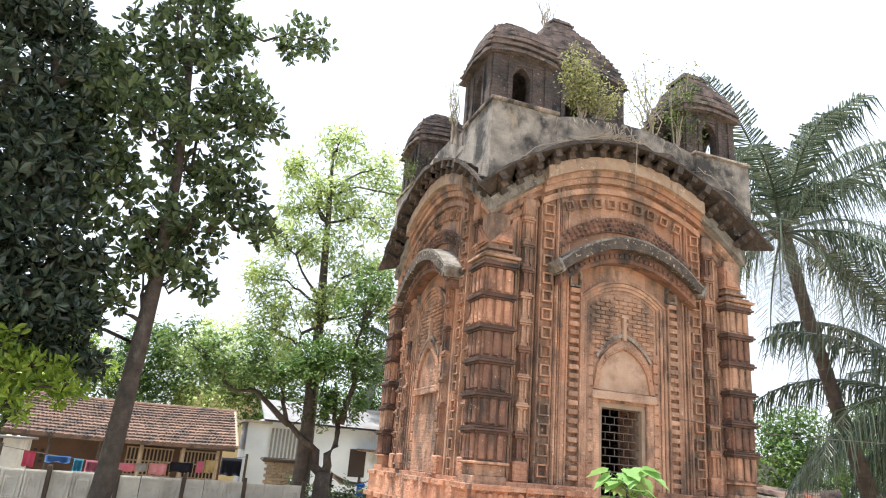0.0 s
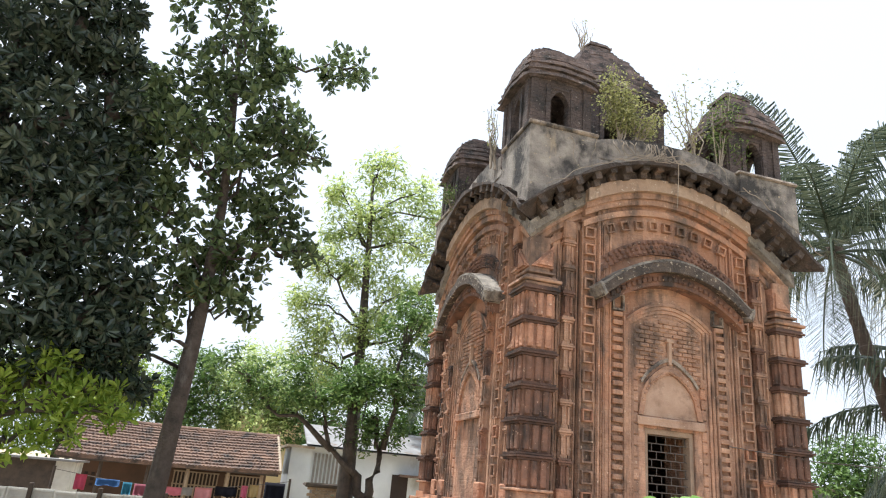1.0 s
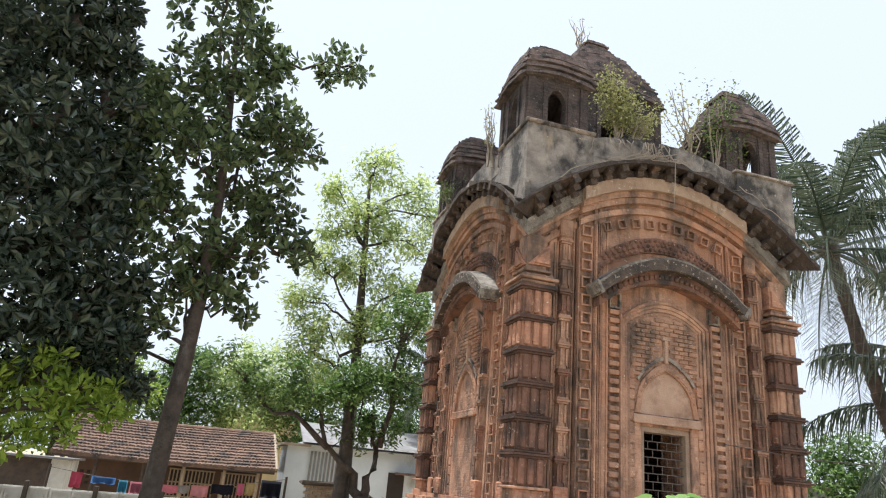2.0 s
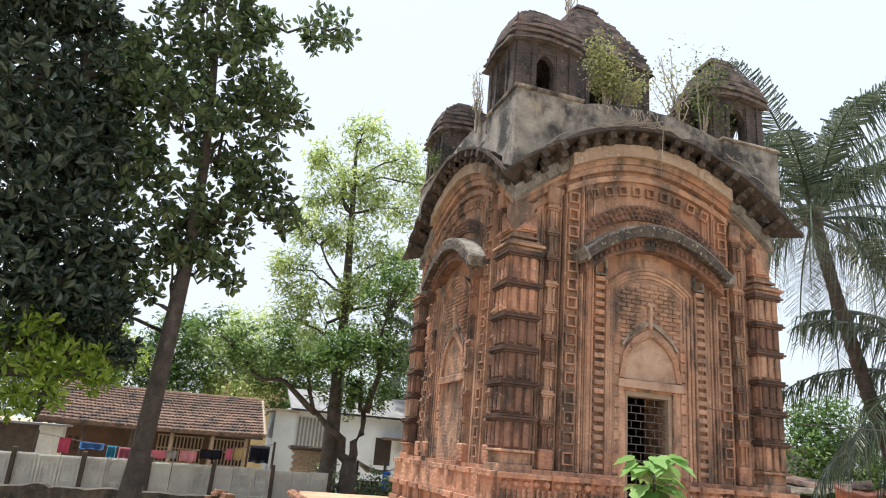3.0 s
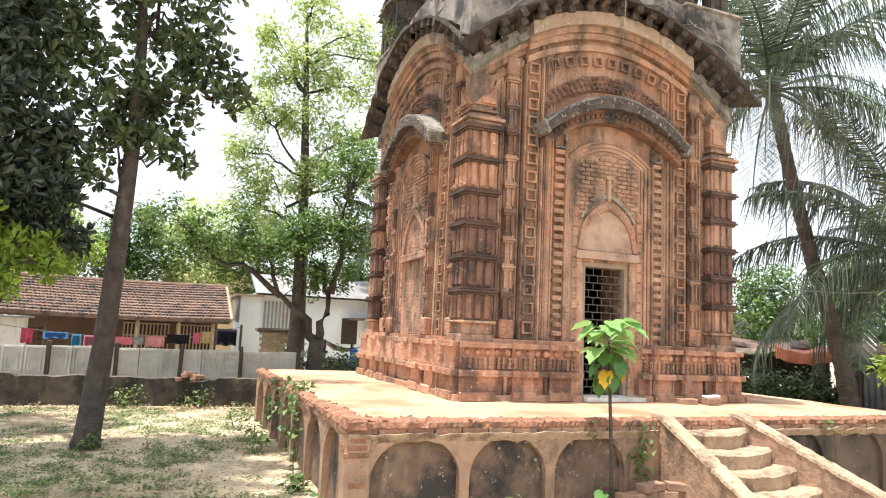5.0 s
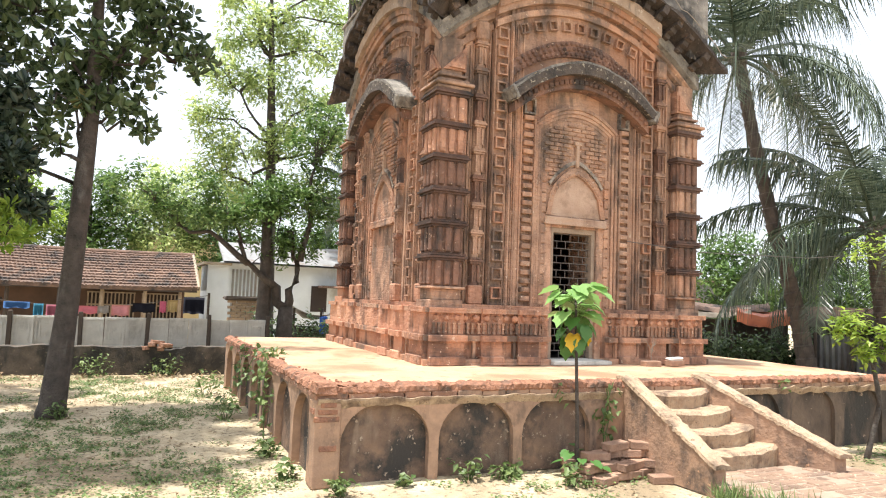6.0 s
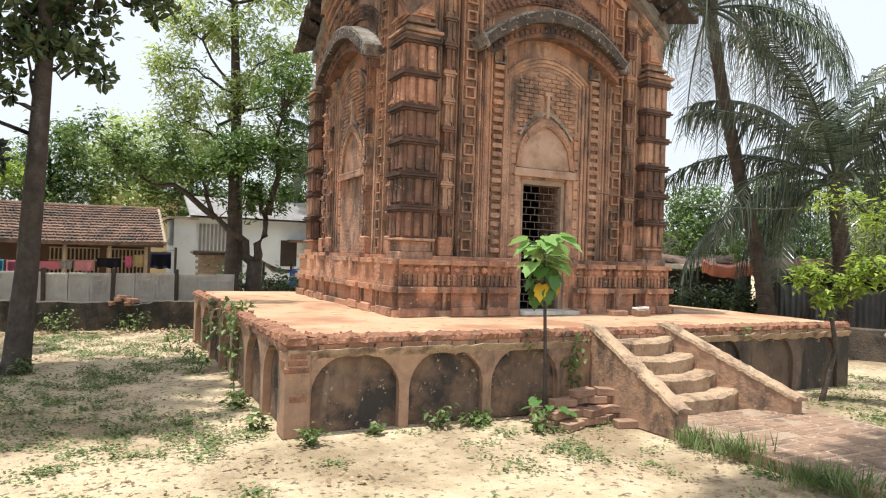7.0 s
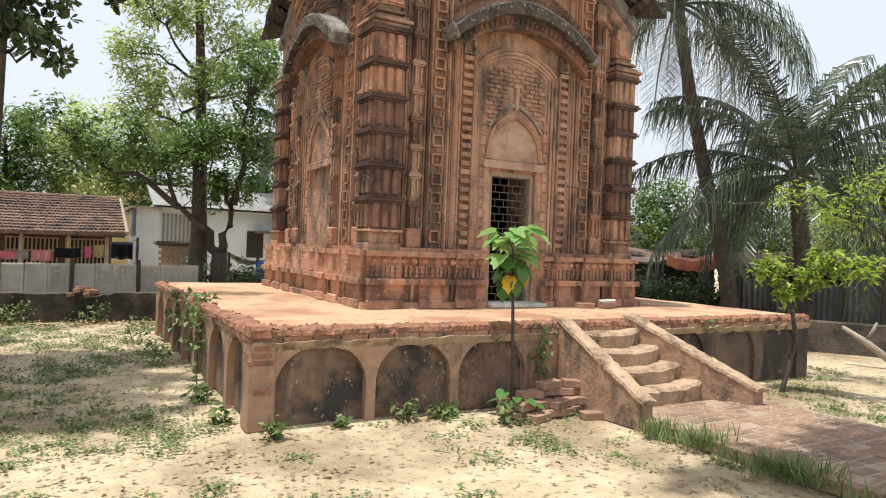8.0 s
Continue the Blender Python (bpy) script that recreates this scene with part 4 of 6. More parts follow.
            for (x0, y0), (x1, y1) in zip(inn, out):
                rows.append([bm.verts.new(p) for p in ((x0, -W + 0.01, 1.8 + y0), (x0, -W - d, 1.8 + y0), (x1, -W - d, 1.8 + y1), (x1, -W + 0.01, 1.8 + y1))])
            for p, q in zip(rows, rows[1:]):
                for i in range(3):
                    bm.faces.new((p[i], p[i + 1], q[i + 1], q[i]))
            part(name, bm, EAVE_PALE if b > 0.45 else TERRACOTTA, bay)
        bead = bmesh.new()
        bmesh.ops.create_icosphere(bead, subdivisions=1, radius=0.02)
        bead = mesh_of(bead, "bead", TERRACOTTA)
        pts = pointed(0.405, 0.545, 30)
        for x, z in pts[1:-1]:
            piece("bead", bead, bay, pose(x, -W - 0.03, 1.8 + z))
        bm = soft_box(-0.022, 0.022, -W - 0.05, -W, 2.42, 2.74, 0.006)
        box(bm, -0.05, 0.05, -W - 0.055, -W, 2.7, 2.74)
        part("finial", bm, PINK_PLASTER, bay)
        for s in (-1, 1):
            bm = soft_box(s * 0.39 - 0.052, s * 0.39 + 0.052, -W - 0.01, -W + 0.05, 0.0, 1.7, 0.01, 0.003, 5)
            part("door_jamb", bm, TERRACOTTA, bay)
            me = mesh_of(soft_box(-0.035, 0.035, -0.02, 0.02, 0, 0.11, 0.008), "jamb_block", TERRACOTTA)
            for i in range(13):
                piece("jamb_block", me, bay, pose(s * 0.468, -W - 0.002, 0.7 + 0.125 * i))
        # brick courses above the niche
        me = mesh_of(soft_box(0, 0.125, -0.015, 0.02, 0, 0.042, 0.006), "brick", TERRACOTTA)
        for r in range(17):
            z = 2.24 + 0.053 * r
            for c in range(7):
                u = -0.47 + 0.134 * c + (0.067 if r % 2 else 0)
                lim = 0.46
                mid = u + 0.06
                clear = 0.52 * (1 - ((z - 1.8) / 0.98)) if z < 2.75 else 0.0
                if mid < lim - 0.03 and abs(mid) > max(clear, 0.07 if z < 2.76 else 0) and z < inner(mid) - 0.24:
                    piece("brick", me, bay, pose(u, -W - rnd.uniform(0.0, 0.012), z))
    # blind recess on the side face
    bm = soft_box(-0.3, 0.3, -W + 0.0, -W + 0.03, 0.68, 1.7, 0.01)
    ob = part("blind_door", bm, TERRACOTTA, temple)
    ob.matrix_basis = turn[1] @ pose(0, -0.004, 0)

    # door: stone frame, threshold and an iron grille in a brick-like lattice
    bm = bmesh.new()
    for s in (-1, 1):
        box(bm, s * 0.31 - 0.025, s * 0.31 + 0.025, -W + 0.03, -W + 0.16, 0.02, 1.6)
    box(bm, -0.335, 0.335, -W + 0.03, -W + 0.16, 1.6, 1.66)
    part("door_frame", bm, MORTAR, temple, "grey cement door frame")
    bm = soft_box(-0.42, 0.42, -2.12, -W + 0.1, 0, 0.055, 0.012, 0.004, 9)
    part("threshold", bm, CONCRETE, temple, "pale cement threshold")
    gate = part("grille_gate", bmesh.new(), IRON, temple, "grey iron grille gate, closed")
    rod = bmesh.new()
    box(rod, -0.287, 0.287, -0.004, 0.004, -0.005, 0.005)
    rod = mesh_of(rod, "grille_bar", IRON)
    stub = bmesh.new()
    box(stub, -0.004, 0.004, -0.003, 0.003, 0, 0.09)
    stub = mesh_of(stub, "grille_stub", IRON)
    for i in range(18):
        piece("grille_bar", rod, gate, pose(0, -W + 0.09, 0.06 + 0.09 * i))
        if i < 17:
            for c in range(5):
                u = -0.26 + 0.13 * c + (0.065 if i % 2 else 0)
                if abs(u) < 0.28:
                    piece("grille_stub", stub, gate, pose(u, -W + 0.09, 0.06 + 0.09 * i))
    return temple


TEMPLE = build_temple()


# ---- trees ----
def lobed(lobes, each, seed):
    """Clump centres scattered through ellipsoid lobes (x, y, z, rx, ry, rz), nearer their skins."""
    r = np.random.default_rng(seed)
    out = []
    for x, y, z, a, b, c in lobes:
        n = max(3, int(each * (a * b * c) ** (1 / 2.2)))
        d = r.normal(0, 1, (n, 3))
        d /= np.linalg.norm(d, axis=1)[:, None]
        d *= r.uniform(0.35, 1.05, n)[:, None] ** 0.6
        out.append(np.array((x, y, z)) + d * np.array((a, b, c)))
    return np.concatenate(out)


def limb(bm, a, b, r0, r1, wobble, rnd, n=6, sides=7):
    a, b = Vector(a), Vector(b)
    pts = []
    for i in range(n + 1):
        f = i / n
        p = a.lerp(b, f)
        w = wobble * math.sin(math.pi * f)
        pts.append(p + Vector((rnd.uniform(-w, w), rnd.uniform(-w, w), rnd.uniform(-w, w) + wobble * 0.6 * math.sin(math.pi * f))))
    tube(bm, pts, [r0 + (r1 - r0) * i / n for i in range(n + 1)], sides)
    return pts


def tree(at, label, trunk, radii, lobes, each, per_clump, spread, length, width, material, seed, bark=None, limbs=None, droop=0.3, group="", twigs=40, bunch=0, swell=1.0):
    """A tapered trunk with limbs to its crown's lobes and a crown of many small leaves; all places from the foot."""
    rnd = random.Random(seed)
    base = thing("tree", at, label, "tree", group)
    bm = bmesh.new()
    tube(bm, [Vector(p) for p in trunk], radii, 10)
    for v in bm.verts:
        v.co += Vector((noise.noise(v.co * 3.0), noise.noise(v.co * 3.0 + Vector((9, 0, 0))), 0)) * 0.02
    part("trunk", bm, bark or BARK, base, smooth=True)
    centres = lobed([(*l[:3], *(swell * v for v in l[3:6])) for l in lobes], each, seed)
    spots = [Vector(p) for p in trunk]
    for i, l in enumerate(limbs if limbs is not None else lobes):
        goal = Vector(l[:3])
        if len(l) > 6:
            start, r0 = Vector(l[6:9]), l[9]
        else:
            lower = [s for s in spots if s.z < goal.z - 0.15] or spots[:1]
            start = min(lower, key=lambda s: (s - goal).length + 0.0)
            r0 = radii[-1] * 1.3
        bm = bmesh.new()
        pts = limb(bm, start, goal, r0, r0 * 0.35, 0.12, rnd)
        spots += pts[2:]
        part("limb", bm, bark or BARK, base, smooth=True)
    if twigs:
        bm = bmesh.new()
        for c in rnd.sample(range(len(centres)), min(twigs, len(centres))):
            goal = Vector(centres[c])
            start = min(spots, key=lambda s: (s - goal).length)
            limb(bm, start, goal, 0.016, 0.006, 0.06, rnd, 4, 4)
        part("branchlet", bm, bark or BARK, base)["kind"] = "stuff"
    if bunch:
        rosettes("crown", centres, bunch, length, width, material, base, seed)
    else:
        leaves("crown", centres, spread, len(centres) * per_clump, length, width, material, base, seed, droop)
    return base


# jackfruit tree in the yard
jack = tree((-2.15, 3.72, 0), "jackfruit tree with dark glossy leaves and a slender leaning trunk",
     [(-0.02, -0.02, -0.1), (0, 0, 0.15), (0.07, 0, 1.2), (0.13, 0, 2.6), (0.17, 0, 3.7), (0.15, 0, 5.0), (0.06, 0, 6.2), (-0.1, 0, 7.8)], [0.19, 0.145, 0.12, 0.102, 0.088, 0.065, 0.045, 0.022],
     [(-0.35, 0, 7.9, 0.6, 0.5, 0.4), (0.0, -0.1, 7.2, 0.62, 0.6, 0.4), (0.5, 0, 7.22, 0.36, 0.4, 0.25), (1.5, 0, 7.52, 0.34, 0.3, 0.25), (0.0, 0.1, 6.35, 0.8, 0.8, 0.5), (0.78, 0, 6.2, 0.42, 0.45, 0.36),
      (1.08, 0, 5.97, 0.26, 0.3, 0.2), (-0.6, 0, 6.3, 0.55, 0.6, 0.55), (-0.3, -0.1, 5.4, 0.85, 0.8, 0.45), (0.5, 0, 5.35, 0.5, 0.55, 0.4), (0.92, 0, 4.85, 0.3, 0.35, 0.22), (1.25, 0, 4.5, 0.22, 0.3, 0.26),
      (0.52, 0.1, 4.45, 0.36, 0.4, 0.22), (-0.3, 0, 4.35, 0.55, 0.6, 0.35), (-0.9, 0, 4.8, 0.5, 0.5, 0.55), (-0.08, 0, 3.75, 0.28, 0.3, 0.18), (0.5, 0, 3.7, 0.17, 0.2, 0.12), (0.76, 0, 3.5, 0.12, 0.15, 0.1),
      (-0.5, 0, 3.3, 0.42, 0.4, 0.28), (-0.4, 0, 8.7, 0.6, 0.6, 0.45), (-1.1, 0, 3.8, 0.5, 0.4, 0.45), (-0.95, 0, 5.8, 0.4, 0.5, 0.4), (-1.25, 0, 5.2, 0.3, 0.4, 0.3), (-1.2, 0.1, 6.5, 0.25, 0.3, 0.2), (0.2, 0.3, 4.0, 0.5, 0.3, 0.3), (-0.9, 0.1, 3.0, 0.35, 0.3, 0.22)],
     105, 26, 0.085, 0.13, 0.062, JACK_LEAF, 11, droop=0.05, twigs=130, bunch=12, swell=1.3)
bm = bmesh.new()
bmesh.ops.create_icosphere(bm, subdivisions=3, radius=0.1)
for v in bm.verts:
    v.co = Vector((v.co.x * 0.85, v.co.y * 0.85, v.co.z * 1.25)) + v.co.normalized() * 0.006 * noise.noise(v.co * 60)
JACKFRUIT = surface("jackfruit_skin", (0.3, 0.26, 0.07), (0.19, 0.17, 0.05), 12.0, bump=0.7, fine=120)
fruit = part("fruit", bm, JACKFRUIT, jack, "green-yellow spiny jackfruit", smooth=True)
fruit.matrix_basis = pose(0.02, -0.14, 3.72)

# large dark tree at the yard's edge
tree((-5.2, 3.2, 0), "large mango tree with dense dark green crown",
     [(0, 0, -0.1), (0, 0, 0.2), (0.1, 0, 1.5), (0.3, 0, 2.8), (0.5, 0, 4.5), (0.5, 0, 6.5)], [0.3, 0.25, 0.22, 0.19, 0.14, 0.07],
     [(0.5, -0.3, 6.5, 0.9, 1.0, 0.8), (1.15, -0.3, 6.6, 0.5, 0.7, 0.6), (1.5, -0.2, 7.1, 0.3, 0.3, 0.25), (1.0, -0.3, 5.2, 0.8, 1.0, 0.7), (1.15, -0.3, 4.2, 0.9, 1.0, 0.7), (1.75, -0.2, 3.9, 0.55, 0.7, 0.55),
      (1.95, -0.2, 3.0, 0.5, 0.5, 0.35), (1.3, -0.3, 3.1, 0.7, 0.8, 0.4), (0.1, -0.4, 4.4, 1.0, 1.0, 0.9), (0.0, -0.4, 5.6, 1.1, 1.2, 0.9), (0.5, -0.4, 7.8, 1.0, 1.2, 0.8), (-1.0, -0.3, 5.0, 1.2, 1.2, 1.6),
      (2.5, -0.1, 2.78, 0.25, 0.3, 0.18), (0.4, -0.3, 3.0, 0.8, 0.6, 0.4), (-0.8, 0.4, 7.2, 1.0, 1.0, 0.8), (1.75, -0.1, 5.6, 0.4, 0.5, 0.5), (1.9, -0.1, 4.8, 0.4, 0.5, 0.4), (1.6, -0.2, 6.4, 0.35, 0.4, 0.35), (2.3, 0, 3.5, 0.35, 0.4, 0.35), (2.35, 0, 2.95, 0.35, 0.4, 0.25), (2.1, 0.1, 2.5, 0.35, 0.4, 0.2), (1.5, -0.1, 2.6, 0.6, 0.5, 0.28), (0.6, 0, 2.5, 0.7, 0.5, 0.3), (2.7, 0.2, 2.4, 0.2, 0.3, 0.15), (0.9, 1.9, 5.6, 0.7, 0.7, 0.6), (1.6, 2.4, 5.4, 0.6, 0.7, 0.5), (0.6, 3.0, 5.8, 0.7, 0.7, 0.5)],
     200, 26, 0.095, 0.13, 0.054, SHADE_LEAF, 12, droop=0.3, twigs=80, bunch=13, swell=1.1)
# tall tree beside the yard that shades the soil left of the platform
tree((-5.6, 1.0, 0), "tall tree whose high boughs shade the yard", [(0, 0, -0.1), (0.1, 0, 2.5), (0.4, 0, 5.5), (1.2, 0.2, 7.9)], [0.28, 0.22, 0.17, 0.1],
     [(1.5, -0.1, 8.9, 0.7, 0.6, 0.35), (2.3, 0.3, 8.9, 0.8, 0.7, 0.35), (3.0, 0.1, 9.0, 0.7, 0.6, 0.3), (1.9, 1.1, 9.5, 0.8, 0.6, 0.35), (2.9, 1.3, 9.6, 0.8, 0.6, 0.3), (1.3, 1.7, 9.9, 0.7, 0.6, 0.35), (2.4, 2.1, 10.2, 0.8, 0.6, 0.35), (0.6, 0.4, 8.8, 0.7, 0.7, 0.4)],
     190, 26, 0.09, 0.16, 0.07, SHADE_LEAF, 16, twigs=40, bunch=13, swell=1.05)
tree((6.6, -5.4, 0), "tall tree whose high boughs shade the brick path", [(0, 0, -0.1), (-0.1, 0.1, 2.5), (-0.4, 0.3, 5.0), (-1.2, 0.9, 6.6)], [0.24, 0.2, 0.15, 0.09],
     [(-5.3, 3.1, 7.2, 0.6, 0.4, 0.3), (-4.4, 3.0, 7.2, 0.7, 0.45, 0.3), (-3.5, 3.1, 7.3, 0.7, 0.5, 0.3), (-2.7, 2.6, 7.2, 0.7, 0.6, 0.3), (-4.6, 2.4, 7.2, 0.6, 0.4, 0.3), (-3.6, 2.3, 7.1, 0.7, 0.5, 0.3), (-2.0, 1.6, 7.0, 0.8, 0.7, 0.4)],
     190, 26, 0.09, 0.16, 0.07, SHADE_LEAF, 17, twigs=40, bunch=13)
# low bright boughs under it
tree((-4.3, 2.9, 0), "young tree with bright yellow-green drooping leaves",
     [(0, 0, -0.1), (0, 0, 0.6), (0.1, 0, 1.5), (0.3, 0, 2.3)], [0.06, 0.05, 0.045, 0.03],
     [(0.9, 0.0, 2.15, 0.45, 0.4, 0.3), (1.35, 0.1, 2.25, 0.35, 0.35, 0.22), (1.68, 0.1, 2.05, 0.25, 0.25, 0.16), (1.2, 0, 1.82, 0.3, 0.3, 0.14), (0.7, 0, 1.65, 0.4, 0.4, 0.2), (1.0, 0, 2.5, 0.3, 0.3, 0.2), (0.3, 0, 2.2, 0.5, 0.5, 0.4)],
     150, 26, 0.08, 0.12, 0.045, LIME_LEAF, 13, droop=0.5, twigs=30, bunch=9)
# light neem behind the wall
tree((1.35, 10.4, 0), "tall neem tree with light green feathery leaves",
     [(0, 0, -0.1), (0, 0, 1), (-0.02, 0, 3), (-0.1, 0, 5), (-0.2, 0, 7), (-0.3, 0, 8.9)], [0.2, 0.17, 0.14, 0.11, 0.07, 0.03],
     [(-0.2, 0, 9.1, 0.5, 0.5, 0.36), (-1.0, 0, 8.3, 0.32, 0.35, 0.3), (0.9, 0, 8.75, 0.4, 0.4, 0.34), (1.6, 0, 8.15, 0.5, 0.5, 0.36), (-0.25, 0, 7.8, 0.85, 0.7, 0.4), (0.8, 0, 7.35, 0.85, 0.7, 0.4), (-1.15, 0, 6.4, 0.5, 0.5, 0.32),
      (-0.3, 0, 6.45, 0.65, 0.6, 0.36), (0.75, 0, 6.0, 0.75, 0.7, 0.36), (-1.5, 0, 5.4, 0.45, 0.45, 0.3), (-0.8, 0, 4.85, 0.65, 0.6, 0.32), (1.4, 0, 5.1, 0.5, 0.5, 0.36), (0.1, 0, 5.0, 0.6, 0.6, 0.32), (-0.5, 0, 3.7, 0.6, 0.5, 0.3),
      (0.6, 0, 4.1, 0.6, 0.5, 0.3), (-0.9, 0, 7.3, 0.4, 0.4, 0.24), (-1.25, 0, 4.2, 0.4, 0.4, 0.25)],
     46, 50, (0.16, 0.16, 0.14), 0.16, 0.055, NEEM_LEAF, 14, droop=0.3, twigs=90, swell=1.12)
# spreading tree with low crooked limbs
tree((1.45, 7.95 + 0.7, 0), "low spreading tree with crooked dark limbs behind the boundary wall",
     [(0, 0, -0.1), (-0.02, 0, 0.6), (0.0, 0, 1.25)], [0.2, 0.17, 0.15],
     [(-1.9, 0, 3.5, 0.6, 0.5, 0.35), (-2.9, 0, 3.5, 0.55, 0.5, 0.35), (-1.5, 0, 3.0, 0.5, 0.5, 0.3), (0.1, 0, 3.45, 0.7, 0.6, 0.45), (0.5, 0, 4.6, 0.65, 0.6, 0.7), (-0.7, 0, 3.1, 0.6, 0.6, 0.35),
      (0.75, 0, 3.6, 0.6, 0.5, 0.6), (-0.3, 0, 2.5, 0.5, 0.4, 0.3), (0.3, 0, 2.6, 0.45, 0.4, 0.35), (0.55, 0, 5.2, 0.5, 0.5, 0.4), (-2.4, 0, 3.0, 0.4, 0.4, 0.25)],
     80, 22, 0.085, 0.13, 0.06, MANGO_LEAF, 15, droop=0.2, twigs=80,
     limbs=[(-0.85, 0, 2.15, 0, 0, 0, 0.0, 0, 1.2, 0.11), (-2.1, 0, 2.75, 0, 0, 0, -0.8, 0, 2.1, 0.07), (-2.6, 0, 3.2, 0, 0, 0, -2.0, 0, 2.7, 0.045), (-1.2, 0, 3.0, 0, 0, 0, -0.85, 0, 2.12, 0.05),
            (0.25, 0, 2.3, 0, 0, 0, 0.02, 0, 1.2, 0.1), (0.45, 0, 4.2, 0, 0, 0, 0.24, 0, 2.2, 0.07), (-0.3, 0, 3.2, 0, 0, 0, 0.2, 0, 2.1, 0.05)])
# dark trunk beside it
bm = bmesh.new()
tube(bm, [(0, 0, -0.1), (0.02, 0, 0.8), (0.05, 0, 2.0), (0.0, 0, 3.4)], [0.17, 0.14, 0.13, 0.09], 9)
old = thing("tree", (0.98, 8.75, 0), "dark upright trunk with a few leafy boughs", "tree")
part("trunk", bm, BARK, old, smooth=True)
leaves("crown", lobed([(0.1, 0, 3.5, 0.6, 0.5, 0.5)], 90, 41), 0.1, 1400, 0.12, 0.055, MANGO_LEAF, old, 41)

# trees farther off, behind the houses and stalls
FAR = "trees behind the houses"
for x, y, z, w, mat_, seed in ((-6.5, 20, 3.6, 2.2, MANGO_LEAF, 51), (-3.0, 21, 3.8, 1.8, MANGO_LEAF, 52), (-0.6, 21.5, 4.3, 1.9, NEEM_LEAF, 53), (-5.4, 18.5, 3.9, 1.6, LIME_LEAF, 64), (1.6, 22, 4.0, 1.9, MANGO_LEAF, 54),
                               (5.5, 21, 3.2, 2.2, MANGO_LEAF, 61), (15.6, 14.5, 2.9, 1.9, MANGO_LEAF, 55), (17.6, 12.0, 2.4, 1.9, MANGO_LEAF, 56), (18.3, 9.4, 2.6, 2.0, MANGO_LEAF, 57),
                               (19.3, 6.5, 2.6, 2.1, MANGO_LEAF, 58), (19.8, 3.2, 4.2, 2.6, MANGO_LEAF, 59), (18.2, 0.2, 3.8, 2.4, MANGO_LEAF, 60), (-10, 15, 4, 2.6, MANGO_LEAF, 62), (16.4, 4.6, 2.2, 1.3, NEEM_LEAF, 63)):
    tree((x, y, 0), "leafy green tree beyond the yard", [(0, 0, -0.1), (0, 0, z * 0.4), (0.05, 0, z * 0.8), (0, 0, z + w * 0.3)], [0.16, 0.13, 0.09, 0.05],
         [(-w * 0.5, 0, z, w * 0.6, w * 0.6, w * 0.45), (w * 0.5, 0.2, z - 0.2, w * 0.6, w * 0.6, w * 0.5), (0.1, 0, z + w * 0.55, w * 0.6, w * 0.6, w * 0.45), (0, -0.3, z - w * 0.5, w * 0.7, w * 0.6, w * 0.4)],
         50, 34, 0.2, 0.2, 0.085, mat_, seed, group=FAR, twigs=20)


